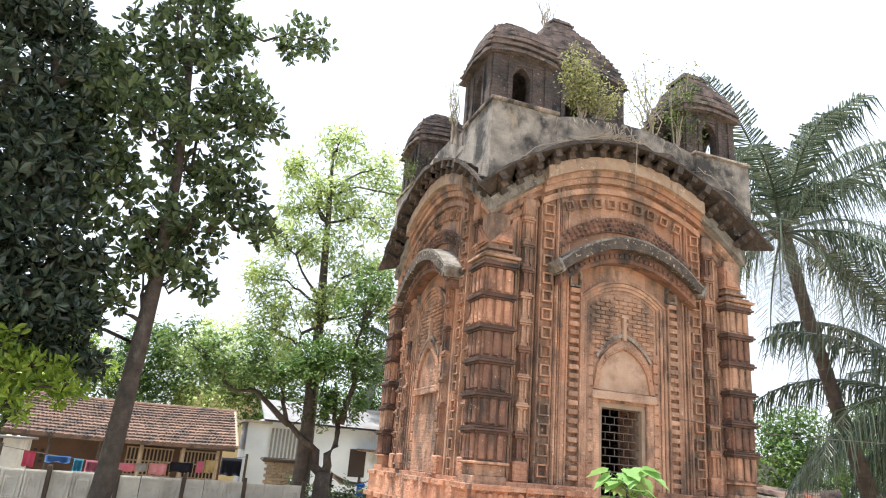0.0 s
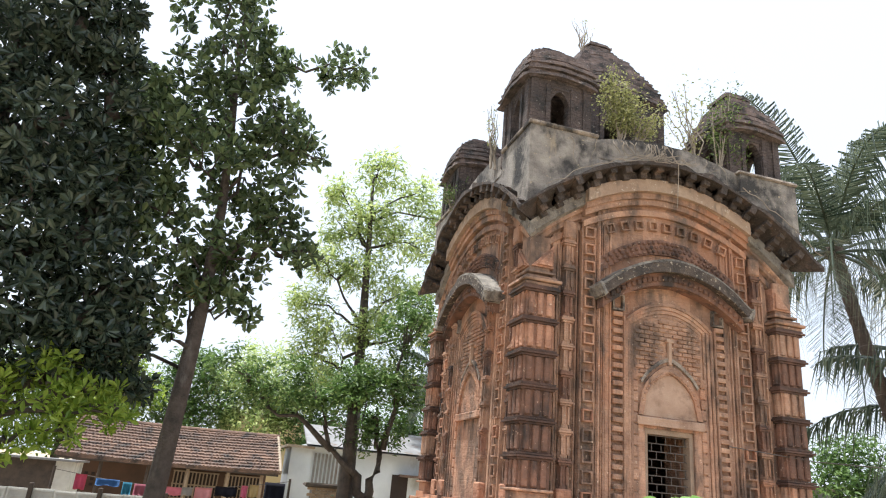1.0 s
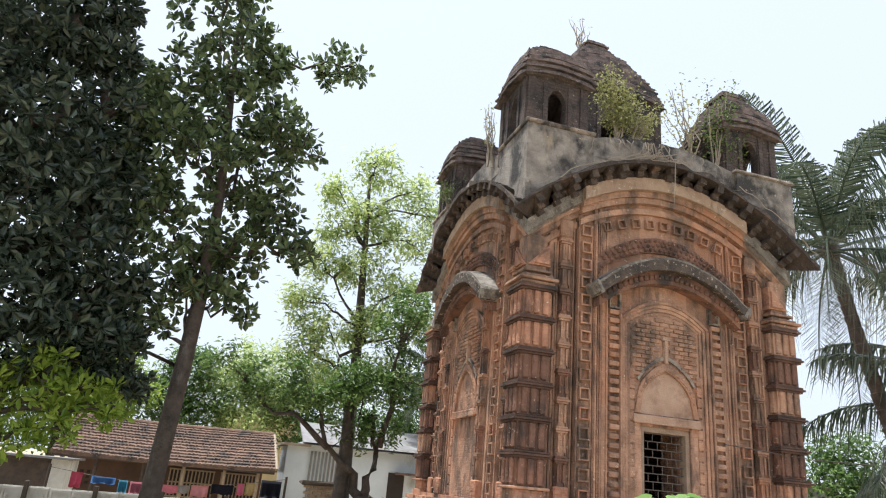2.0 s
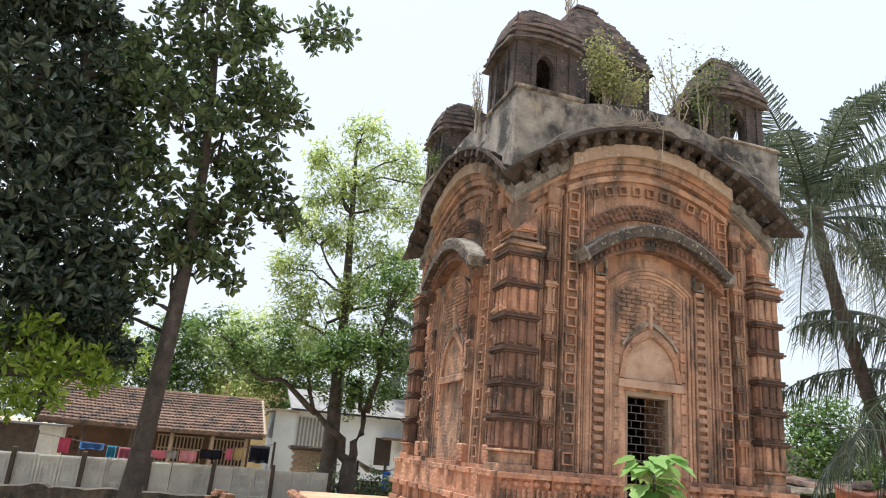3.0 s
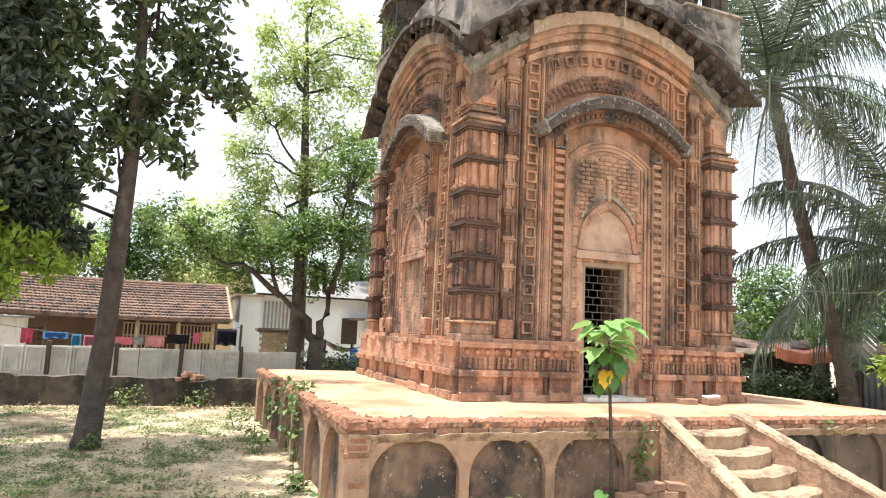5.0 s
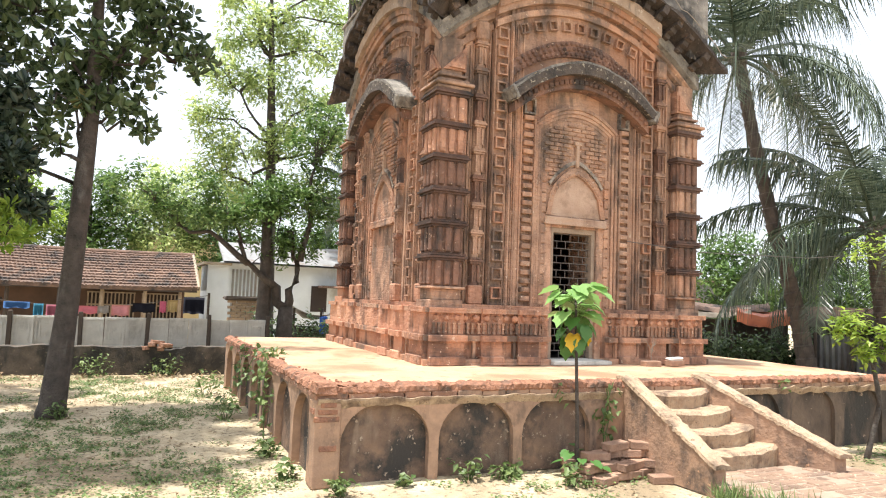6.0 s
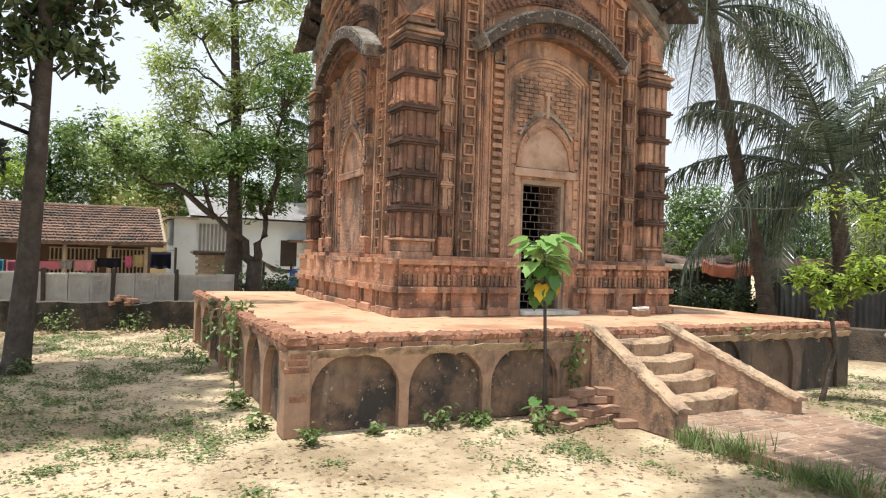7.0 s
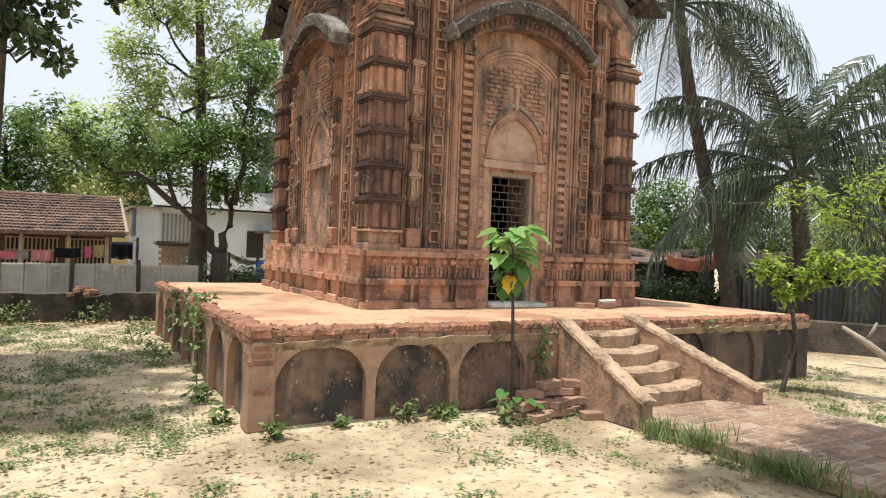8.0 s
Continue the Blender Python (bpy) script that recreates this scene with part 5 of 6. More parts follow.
# ---- palms ----
def palm(at, label, trunk, radii, crown, fronds, reach, seed, dry=2):
    rnd = random.Random(seed)
    base = thing("palm_tree", at, label, "palm tree", "coconut palms")
    bm = bmesh.new()
    n = 26
    pts, rad = [], []
    for i in range(n + 1):
        f = i / n * (len(trunk) - 1)
        k = min(int(f), len(trunk) - 2)
        p = Vector(trunk[k]).lerp(Vector(trunk[k + 1]), f - k)
        r = radii[k] + (radii[k + 1] - radii[k]) * (f - k)
        pts += [p, p + Vector((0, 0, 0.02))]
        rad += [r * 1.07, r * 0.92]
    tube(bm, pts, rad, 10)
    part("trunk", bm, PALM_BARK, base)
    bm = bmesh.new()
    bmesh.ops.create_icosphere(bm, subdivisions=2, radius=0.2, matrix=Matrix.Translation(crown))
    for v in bm.verts:
        v.co += Vector((rnd.uniform(-1, 1), rnd.uniform(-1, 1), rnd.uniform(-1, 1))) * 0.05
    part("crown_shaft", bm, PALM_BARK, base)
    for k in range(fronds):
        a = k * 2.39996 + rnd.uniform(-0.2, 0.2)
        rise = 1.5 - 2.0 * (k / (fronds - 1)) ** 0.9 + rnd.uniform(-0.1, 0.1)
        L = reach * rnd.uniform(0.85, 1.1)
        seg = 30
        p = Vector(crown)
        mids, ways = [p.copy()], []
        bend = rnd.uniform(1.25, 1.8)
        for i in range(seg):
            e = rise - bend * (i / seg) ** 1.5 * (0.7 + 0.3 * math.cos(rise))
            w = Vector((math.cos(a) * math.cos(e), math.sin(a) * math.cos(e), math.sin(e)))
            p = p + w * L / seg
            mids.append(p.copy())
            ways.append(w)
        verts, faces = [], []
        flat = Vector((-math.sin(a), math.cos(a), 0))
        for i in range(4, seg):
            for h in (0.0, 0.33, 0.67):
                c = mids[i].lerp(mids[i + 1], h)
                f = (i + h) / seg
                w = ways[i]
                size = reach * 0.27 * (math.sin(math.pi * min(1, 0.1 + f * 0.84)) ** 0.5)
                for s in (-1, 1):
                    own = size * rnd.uniform(0.6, 1.2)
                    hang = 0.72 + rnd.uniform(-0.2, 0.2)
                    stray = Vector((rnd.uniform(-1, 1), rnd.uniform(-1, 1), rnd.uniform(-1, 1))) * own * 0.13
                    half = c + flat * s * own * 0.34 + w * own * 0.26 - Vector((0, 0, own * 0.1)) + stray * 0.5
                    tip = half + flat * s * own * 0.1 + w * own * 0.16 - Vector((0, 0, own * hang)) + stray
                    b = len(verts)
                    wide = (w * 0.8 + Vector((0, 0, 0.35))) * 0.019
                    verts += [c - wide * 0.6, c + wide * 0.6, half + wide, half - wide, tip]
                    faces += [(b, b + 1, b + 2, b + 3), (b + 3, b + 2, b + 4)]
        me = bpy.data.meshes.new("frond")
        me.from_pydata(verts, [], faces)
        me.materials.append(PALM_DRY if k in (fronds - 2, fronds - 5) and dry else PALM_LEAF)
        ob = new("frond", me)
        ob.parent = base
        bm = bmesh.new()
        tube(bm, mids, [0.03 * (1 - 0.85 * i / seg) + 0.004 for i in range(seg + 1)], 5)
        part("rachis", bm, PALM_LEAF, ob)
    return base


palm((10.62, 3.85, 0), "tall coconut palm with a leaning ringed trunk", [(0.1, -0.05, -0.1), (-0.05, 0.15, 1.5), (-0.35, 0.48, 3.3), (-0.65, 0.75, 5.3), (-0.82, 0.92, 6.7)], [0.2, 0.16, 0.14, 0.125, 0.14], (-0.84, 0.94, 6.8), 30, 3.9, 71, 1)
palm((11.5, 2.75, 0), "shorter coconut palm with a full drooping crown", [(0, 0, -0.1), (0, 0.1, 1.2), (-0.05, 0.2, 2.2), (-0.1, 0.25, 3.1)], [0.19, 0.17, 0.16, 0.16], (-0.1, 0.27, 3.2), 30, 3.5, 72, 0)
palm((5.2, 16.5, 0), "coconut palm beyond the white house", [(0, 0, -0.1), (0, 0.1, 2.5), (0.0, 0.2, 4.7)], [0.18, 0.15, 0.13], (0.0, 0.2, 4.8), 18, 2.0, 74, 0)


# ---- boundary wall, fence and houses ----
def build_boundary():
    wall = thing("boundary_wall", (0, 7.8, 0), "low mossy plastered boundary wall with a broken top", "wall", kind="structure")
    rnd = random.Random(31)
    bm = bmesh.new()
    n = 260
    rows = []
    for i in range(n + 1):
        x = -14 + 23 * i / n
        z = 0.5 + 0.05 * noise.noise(Vector((x * 1.7, 4, 0))) + 0.035 * round(1.5 * noise.noise(Vector((x * 0.9, 9, 0)))) + rnd.uniform(-0.012, 0.012) - (0.07 if -0.95 < x < -0.7 else 0)
        rows.append([bm.verts.new(p) for p in ((x, 0, -0.05), (x, 0.005 * rnd.uniform(-1, 1), z - 0.01), (x, 0.2, z), (x, 0.2, -0.05))])
    for a, b in zip(rows, rows[1:]):
        for k in range(3):
            bm.faces.new((a[k], a[k + 1], b[k + 1], b[k]))
    part("masonry", bm, BOUNDARY, wall)
    me = mesh_of(soft_box(-0.11, 0.11, -0.055, 0.055, 0, 0.065, 0.008, 0.006, 2), "loose_brick", BRICK)
    for k in range(5):
        piece("loose_brick", me, wall, pose(-1.1 + 0.07 * k, 0.03 + rnd.uniform(-0.03, 0.05), 0.44 + 0.05 * (k % 3), rnd.uniform(-14, 14), rnd.uniform(-14, 14), rnd.uniform(0, 90)))

    fence = thing("precast_fence", (0, 8.55, 0), "grey precast concrete panel fence with dark posts", "fence", kind="structure")
    rib = bmesh.new()
    box(rib, -0.172, 0.172, 0, 0.035, 0, 0.56)
    for a, b, c, d in ((-0.16, 0.16, 0.02, 0.05), (-0.16, 0.16, 0.51, 0.54), (-0.16, -0.13, 0.05, 0.51), (0.13, 0.16, 0.05, 0.51), (-0.1, 0.1, 0.13, 0.15), (-0.1, 0.1, 0.41, 0.43), (-0.1, -0.08, 0.15, 0.41), (0.08, 0.1, 0.15, 0.41), (-0.025, 0.025, 0.255, 0.305)):
        box(rib, a, b, -0.018, 0, c, d)
    for s in (-1, 1):
        for q in (-1, 1):
            v = [rib.verts.new(p) for p in ((s * 0.02, -0.012, 0.28 + q * 0.02), (s * 0.035, -0.012, 0.28 + q * 0.02), (s * 0.14, -0.012, 0.28 + q * 0.24), (s * 0.125, -0.012, 0.28 + q * 0.24))]
            rib.faces.new(v)
    panel = mesh_of(rib, "fence_panel", CONCRETE)
    post = mesh_of(soft_box(-0.035, 0.035, -0.05, 0.05, -0.42, 0.64, 0.008), "fence_post", DARK_WOOD)
    for i in range(-9, 2):
        x = -0.03 + 1.1 * i
        piece("fence_post", post, fence, pose(x, -0.02, 0.42, rnd.uniform(-1, 1), rnd.uniform(-1.5, 1.5)))
        for k in range(3):
            if x + 0.2 + 0.35 * k < 1.0:
                piece("fence_panel", panel, fence, pose(x + 0.2 + 0.35 * k, 0, 0.41 + rnd.uniform(-0.012, 0.012), 0, rnd.uniform(-0.6, 0.6), 0))
    bm = bmesh.new()
    box(bm, -11, 1.1, 0.01, 0.03, 0, 0.42)
    part("fence_footing", bm, BOUNDARY, fence)


build_boundary()


def build_tile_house():
    h = thing("tiled_house", (-2.5, 14.6, 0), "low mud-walled house with weathered clay tile roof and barred windows", "house")
    bm = bmesh.new()
    box(bm, -2.5, 2.35, 0, 3.0, 0, 1.62)
    part("wall", bm, MUD_WALL, h)
    bm = bmesh.new()
    rnd = random.Random(3)
    courses = 13
    for c in range(courses):
        bm = bmesh.new()
        f0, f1 = c / courses, (c + 1) / courses + 0.02
        n = 150
        prev = None
        off = (c % 2) * 0.5
        for i in range(n + 1):
            x = -2.75 + 5.4 * i / n
            wave = 0.028 * abs(math.sin(math.pi * (i / 2.5 + off))) + rnd.uniform(0, 0.02)
            sag = -0.05 * math.sin(math.pi * i / n)
            lo = (x, -0.95 + 2.3 * f0, 1.56 + 0.98 * f0 + wave + 0.03 + sag)
            hi = (x, -0.95 + 2.3 * f1, 1.56 + 0.98 * f1 + wave * 0.4 + sag)
            un = (x, -0.95 + 2.3 * f0 + 0.01, 1.52 + 0.98 * f0 + sag)
            row = [bm.verts.new(p) for p in (un, lo, hi)]
            if prev:
                bm.faces.new((prev[0], row[0], row[1], prev[1]))
                bm.faces.new((prev[1], row[1], row[2], prev[2]))
            prev = row
        part("tile_course", bm, ROOF_TILE, h)
    bm = bmesh.new()
    v = [bm.verts.new(p) for p in ((-2.75, 1.35, 2.52), (2.65, 1.35, 2.52), (2.65, 3.6, 1.6), (-2.75, 3.6, 1.6))]
    bm.faces.new(v)
    part("back_slope", bm, ROOF_TILE, h)
    bm = bmesh.new()
    tube(bm, [(-2.75 + 0.54 * i, 1.35, 2.56 - 0.03 * math.sin(i * 0.32)) for i in range(11)], [0.06] * 11, 8)
    part("ridge", bm, ROOF_TILE, h)
    bm = bmesh.new()
    tube(bm, [(2.6, 1.35, 2.55), (2.62, 0.4, 2.14), (2.64, -0.95, 1.58)], [0.05, 0.05, 0.045], 7)
    part("verge", bm, THATCH, h)
    bm = bmesh.new()
    box(bm, -2.7, 2.6, -0.93, -0.85, 1.46, 1.53)
    part("eave_beam", bm, DARK_WOOD, h)
    for x in (-2.5, -1.7, -0.6, 0.35, 1.35, 2.2):
        bm = bmesh.new()
        tube(bm, [(x, -0.75, 0), (x, -0.75, 1.5)], [0.05, 0.045], 7)
        part("porch_post", bm, PALE_WOOD if x > 0 else DARK_WOOD, h)
    for x0, x1 in ((0.0, 1.1), (1.3, 2.2)):
        # near-black panel painted as the unlit room behind the bars
        bm = bmesh.new()
        box(bm, x0, x1, -0.02, 0.0, 0.7, 1.4)
        win = part("window", bm, UNLIT_INSIDE, h)
        n = int((x1 - x0) / 0.09)
        for i in range(n + 1):
            bm = bmesh.new()
            x = x0 + (x1 - x0) * i / n
            box(bm, x - 0.018, x + 0.018, -0.06, -0.03, 0.7, 1.4)
            part("bar", bm, PALE_WOOD, win)
        for z in (0.7, 1.05, 1.37):
            bm = bmesh.new()
            box(bm, x0 - 0.03, x1 + 0.03, -0.075, -0.06, z, z + 0.035)
            part("rail", bm, PALE_WOOD, win)
    for c in range(3):
        for r in range(3):
            # flat near-black squares stand for the shaded depth of the holes
            bm = bmesh.new()
            box(bm, -2.3 + 0.16 * c, -2.22 + 0.16 * c, -0.012, 0.0, 0.85 + 0.13 * r, 0.92 + 0.13 * r)
            part("vent_hole", bm, UNLIT_INSIDE, h)
    return h


build_tile_house()


def build_white_house():
    h = thing("white_house", (2.6, 15.6, 0), "whitewashed house with tin door panels and brown tile roof", "house")
    bm = bmesh.new()
    box(bm, -1.5, 3.0, 0, 3, 0, 2.5)
    part("wall", bm, WHITE_WALL, h)
    bm = bmesh.new()
    box(bm, -2.1, -1.5, -0.1, 2, 0, 2.3)
    part("side_room", bm, WHITE_WALL, h, "streaked whitewashed side room")
    bm = bmesh.new()
    box(bm, -2.25, -1.45, -0.3, 2.1, 2.3, 2.37)
    part("side_roof", bm, THATCH, h)
    bm = bmesh.new()
    for v in (((-1.7, -0.35, 2.42), (3.2, -0.35, 2.42), (3.2, 1.5, 3.1), (-1.7, 1.5, 3.1)), ((-1.7, -0.35, 2.36), (3.2, -0.35, 2.36), (3.2, 1.5, 3.04), (-1.7, 1.5, 3.04))):
        bm.faces.new([bm.verts.new(p) for p in v])
    part("roof", bm, SHEET, h)
    for i in range(8):
        bm = bmesh.new()
        x = -1.4 + 0.11 * i
        box(bm, x, x + 0.06, -0.03, 0, 0.3, 2.2)
        part("door_rib", bm, SHEET, h)
    for x in (1.0, 2.2):
        # window drawn as a near-black panel, the room's darkness in its colour
        bm = bmesh.new()
        box(bm, x, x + 0.5, -0.02, 0, 1.0, 1.8)
        part("window", bm, UNLIT_INSIDE, h)
    bm = bmesh.new()
    box(bm, 1.2, 3.1, -0.5, 0.05, 1.75, 1.82)
    part("awning", bm, ROOF_TILE, h)
    y = thing("yellow_house", (-0.2, 26, 0), "pale yellow house wall behind the trees", "house")
    bm = bmesh.new()
    box(bm, -1.5, 3.5, 0, 3, 0, 3.7)
    part("wall", bm, surface("yellow_wash", (0.62, 0.5, 0.28), (0.5, 0.4, 0.23), 1.5, bump=0.1), y)
    bm = bmesh.new()
    box(bm, -1.7, 3.7, -0.2, 3.2, 3.7, 3.85)
    part("roof", bm, THATCH, y)

    stack = thing("brick_stack", (1.08, 11.6, 0), "low wall of pale stacked bricks with a dark cover", "brick stack")
    rnd = random.Random(5)
    pale = surface("pale_stock_brick", (0.46, 0.34, 0.22), (0.3, 0.21, 0.14), 6.0, bump=0.3, per_piece=0.15)
    me = mesh_of(soft_box(0, 0.2, 0, 0.12, 0, 0.065, 0.006), "brick", pale)
    for r in range(19):
        for c in range(4):
            piece("brick", me, stack, pose(-0.42 + 0.21 * c + (0.1 if r % 2 else 0) + rnd.uniform(-0.01, 0.01), rnd.uniform(-0.01, 0.01), 0.07 * r))
    bm = soft_box(-0.5, 0.55, -0.1, 0.5, 1.33, 1.42, 0.02, 0.015, 3)
    part("cover", bm, DARK_WOOD, stack)
    junk = thing("grey_tarpaulin_heap", (2.6, 11.0, 0), "grey plastic sheets sagging over stored timber", "tarpaulin")
    bm = bmesh.new()
    g = [[bm.verts.new((-0.6 + 1.3 * i / 12, -0.4 + 0.8 * j / 8, 1.25 - 0.35 * math.sin(math.pi * i / 12) * (0.6 + 0.4 * j / 8) + 0.06 * noise.noise(Vector((i * 0.6, j * 0.6, 1))))) for j in range(9)] for i in range(13)]
    for a, b in zip(g, g[1:]):
        for j in range(8):
            bm.faces.new((a[j], a[j + 1], b[j + 1], b[j]))
    part("sheet", bm, SHEET, junk, smooth=True)
    for x in (-0.55, 0.1, 0.65):
        bm = bmesh.new()
        tube(bm, [(x, -0.35, 0), (x, -0.35, 1.2)], [0.03, 0.03], 6)
        part("pole", bm, DARK_WOOD, junk)
    bm = bmesh.new()
    box(bm, -0.6, 0.7, -0.1, 0.4, 0, 0.75)
    part("timber", bm, DARK_WOOD, junk)
    bag = thing("plastic_bag", (2.74, 10.6, 0.62), "blue plastic bag hanging from the sheet's edge", "bag")
    part("bag", soft_box(-0.09, 0.09, -0.04, 0.04, 0.0, 0.4, 0.03, 0.02, 7), BLUE, bag)
    bm = bmesh.new()
    tube(bm, [(0, 0, 0.38), (0, 0.05, 0.6)], [0.008, 0.008], 5)
    part("cord", bm, IRON, bag)
    shed = thing("tin_shed", (-4.75, 10.6, 0), "small grey tin shed beside the fence", "shed")
    bm = bmesh.new()
    box(bm, -1.2, 0.2, 0, 1.2, 0, 1.42)
    part("wall", bm, DARK_WOOD, shed)
    bm = bmesh.new()
    box(bm, 0.2, 0.5, -0.02, 1.2, 0, 1.42)
    part("end_sheet", bm, CONCRETE, shed, "pale end sheet")
    bm = bmesh.new()
    box(bm, -1.3, 0.6, -0.15, 1.3, 1.42, 1.46)
    part("roof", bm, SHEET, shed)


build_white_house()


def build_washing():
    line = thing("clothes_line", (0, 9.3, 0), "thin washing line strung behind the fence", "clothes line")
    at = lambda x: 1.3 - 0.22 * math.sin(math.pi * (x + 4.3) / 4.3) + 0.03 * (x + 4.3)
    bm = bmesh.new()
    tube(bm, [(-4.3 + 0.43 * i, 0, at(-4.3 + 0.43 * i)) for i in range(11)], [0.006] * 11, 5)
    part("rope", bm, IRON, line)
    for x in (-4.3, 0.0):
        bm = bmesh.new()
        tube(bm, [(x, 0, 0), (x, 0, at(x) + 0.05)], [0.025, 0.025], 6)
        part("pole", bm, DARK_WOOD, line)
    rnd = random.Random(6)
    for x, w, drop, colour, words in ((-3.82, 0.2, 0.36, (0.6, 0.12, 0.2), "crumpled pink cloth"), (-3.35, 0.42, 0.16, (0.06, 0.16, 0.36), "blue cloth"), (-3.0, 0.16, 0.3, (0.04, 0.2, 0.3), "teal cloth"),
                                     (-2.75, 0.25, 0.28, (0.35, 0.12, 0.16), "maroon printed cloth"), (-2.2, 0.36, 0.2, (0.72, 0.28, 0.34), "pink towel"), (-1.92, 0.2, 0.2, (0.42, 0.4, 0.38), "grey cloth"),
                                     (-1.62, 0.32, 0.28, (0.75, 0.4, 0.42), "pale pink towel"), (-1.2, 0.42, 0.24, (0.025, 0.025, 0.04), "black cloth"), (-0.86, 0.12, 0.3, (0.75, 0.25, 0.38), "bright pink cloth"),
                                     (-0.68, 0.18, 0.32, (0.62, 0.5, 0.28), "cream yellow cloth"), (-0.28, 0.4, 0.45, (0.015, 0.016, 0.03), "large black sheet")):
        c = thing("hung_cloth", (x, 9.3, at(x)), words + " hanging on the washing line", "cloth", "washing on the line")
        bm = bmesh.new()
        g = [[bm.verts.new((-w / 2 + w * i / 8, -0.012 + 0.02 * math.sin(i * 1.9 + x) * j / 5, 0.006 - 0.75 * drop * j / 5 + 0.012 * math.sin(i * 1.3 + x) * (j / 5))) for j in range(6)] for i in range(9)]
        for a, b in zip(g, g[1:]):
            for j in range(5):
                bm.faces.new((a[j], a[j + 1], b[j + 1], b[j]))
        bmesh.ops.solidify(bm, geom=bm.faces[:], thickness=0.006)
        part("fabric", bm, cloth(words.replace(" ", "_"), colour), c, smooth=True)


build_washing()


def build_right_side():
    wall = thing("side_wall_low", (9.6, 1.46, 0), "low dark boundary wall beside the stalls", "wall", kind="structure", turn=-60)
    bm = soft_box(-9, 9, 0, 0.2, -0.05, 0.52, 0.015, 0.008, 4)
    part("masonry", bm, BOUNDARY, wall)
    fence = thing("tin_fence", (11.6, 2.4, 0), "fence of weathered corrugated tin sheets and dark posts", "fence", kind="structure", turn=-60)
    rnd = random.Random(9)
    for k in range(8):
        x = -1.6 + 0.62 * k
        bm = bmesh.new()
        top = 1.12 + rnd.uniform(-0.06, 0.06)
        rows = [[bm.verts.new((x + 0.6 * i / 24, 0.02 * math.sin(i * 1.57), z)) for z in (0, top)] for i in range(25)]
        for a, b in zip(rows, rows[1:]):
            bm.faces.new((a[0], a[1], b[1], b[0]))
        bmesh.ops.solidify(bm, geom=bm.faces[:], thickness=0.004)
        part("tin_sheet", bm, SHEET, fence)
        bm = bmesh.new()
        tube(bm, [(x, -0.05, 0), (x, -0.05, 1.2)], [0.035, 0.03], 6)
        part("post", bm, DARK_WOOD, fence)
    stall = thing("market_stall", (11.4, 6.1, 0), "roadside stall under sagging orange and brown tarpaulins", "stall", turn=-48)
    for x0, x1, y, z, m, seed in ((-1.5, 0.2, 0, 1.5, THATCH, 1), (-1.2, 0.6, 0.5, 1.62, ROOF_TILE, 2), (-0.1, 1.0, -0.25, 1.5, TARP, 3)):
        bm = bmesh.new()
        g = [[bm.verts.new((x0 + (x1 - x0) * i / 14, y + 1.0 * j / 8 - 0.4, z + 0.12 * (j / 8) - (0.22 if j == 0 and m is TARP else 0.05 if j == 0 else 0) + 0.06 * noise.noise(Vector((i * 0.5, j * 0.5, seed))) - 0.1 * math.sin(math.pi * i / 14))) for j in range(9)] for i in range(15)]
        for a, b in zip(g, g[1:]):
            for j in range(8):
                bm.faces.new((a[j], a[j + 1], b[j + 1], b[j]))
        part("tarpaulin", bm, m, stall, smooth=True)
    for x in (-1.4, -0.2, 0.9):
        for y in (-0.3, 0.7):
            bm = bmesh.new()
            tube(bm, [(x, y, 0), (x, y, 1.5)], [0.03, 0.03], 6)
            part("pole", bm, DARK_WOOD, stall)
    bm = bmesh.new()
    box(bm, -1.5, 1.0, 0.75, 0.85, 0, 1.3)
    part("back_board", bm, DARK_WOOD, stall)
    bm = soft_box(-1.3, 0.9, -0.2, 0.3, 0.0, 0.62, 0.02)
    part("counter", bm, DARK_WOOD, stall)
    far = thing("far_building", (20.3, 15.8, 0), "small pale building with grey upper wall beyond the trees", "house", turn=-40)
    bm = bmesh.new()
    box(bm, -1.2, 0.4, 0, 2, 0, 2.7)
    part("wall", bm, SHEET, far)
    bm = bmesh.new()
    box(bm, 0.4, 1.6, 0.2, 2, 0, 2.5)
    part("white_wing", bm, WHITE_WALL, far)
    bm = bmesh.new()
    box(bm, -1.4, 1.8, -0.2, 2.2, 2.7, 2.8)
    part("roof", bm, THATCH, far)
    row = thing("stall_roof_row", (13.2, 3.4, 0), "row of low brown tin roofs behind the fence", "shed", turn=-60)
    bm = bmesh.new()
    box(bm, -2.2, 2.4, 0, 1.6, 0, 1.25)
    part("wall", bm, DARK_WOOD, row)
    bm = bmesh.new()
    v = [bm.verts.new(p) for p in ((-2.4, -0.5, 1.25), (2.6, -0.5, 1.25), (2.6, 1.8, 1.7), (-2.4, 1.8, 1.7))]
    bm.faces.new(v)
    bmesh.ops.solidify(bm, geom=bm.faces[:], thickness=0.04)
    part("roof", bm, MUD_WALL, row)
    hedge = tagged(leaves("hedge", lobed([(9.6 + 0.45 * i, 6.4 - 0.52 * i, 0.55, 0.5, 0.45, 0.45) for i in range(9)], 60, 81), 0.12, 9000, 0.12, 0.06, JACK_LEAF, None, 81), "dark overgrown hedge beside the stalls", "hedge", kind="stuff")
    hedge_back = tagged(leaves("hedge", lobed([(1.3 + 0.9 * i, 9.3, 0.55, 0.6, 0.4, 0.5) for i in range(10)], 60, 82), 0.12, 9000, 0.12, 0.06, JACK_LEAF, None, 82), "dark overgrown hedge behind the temple", "hedge", kind="stuff")


build_right_side()


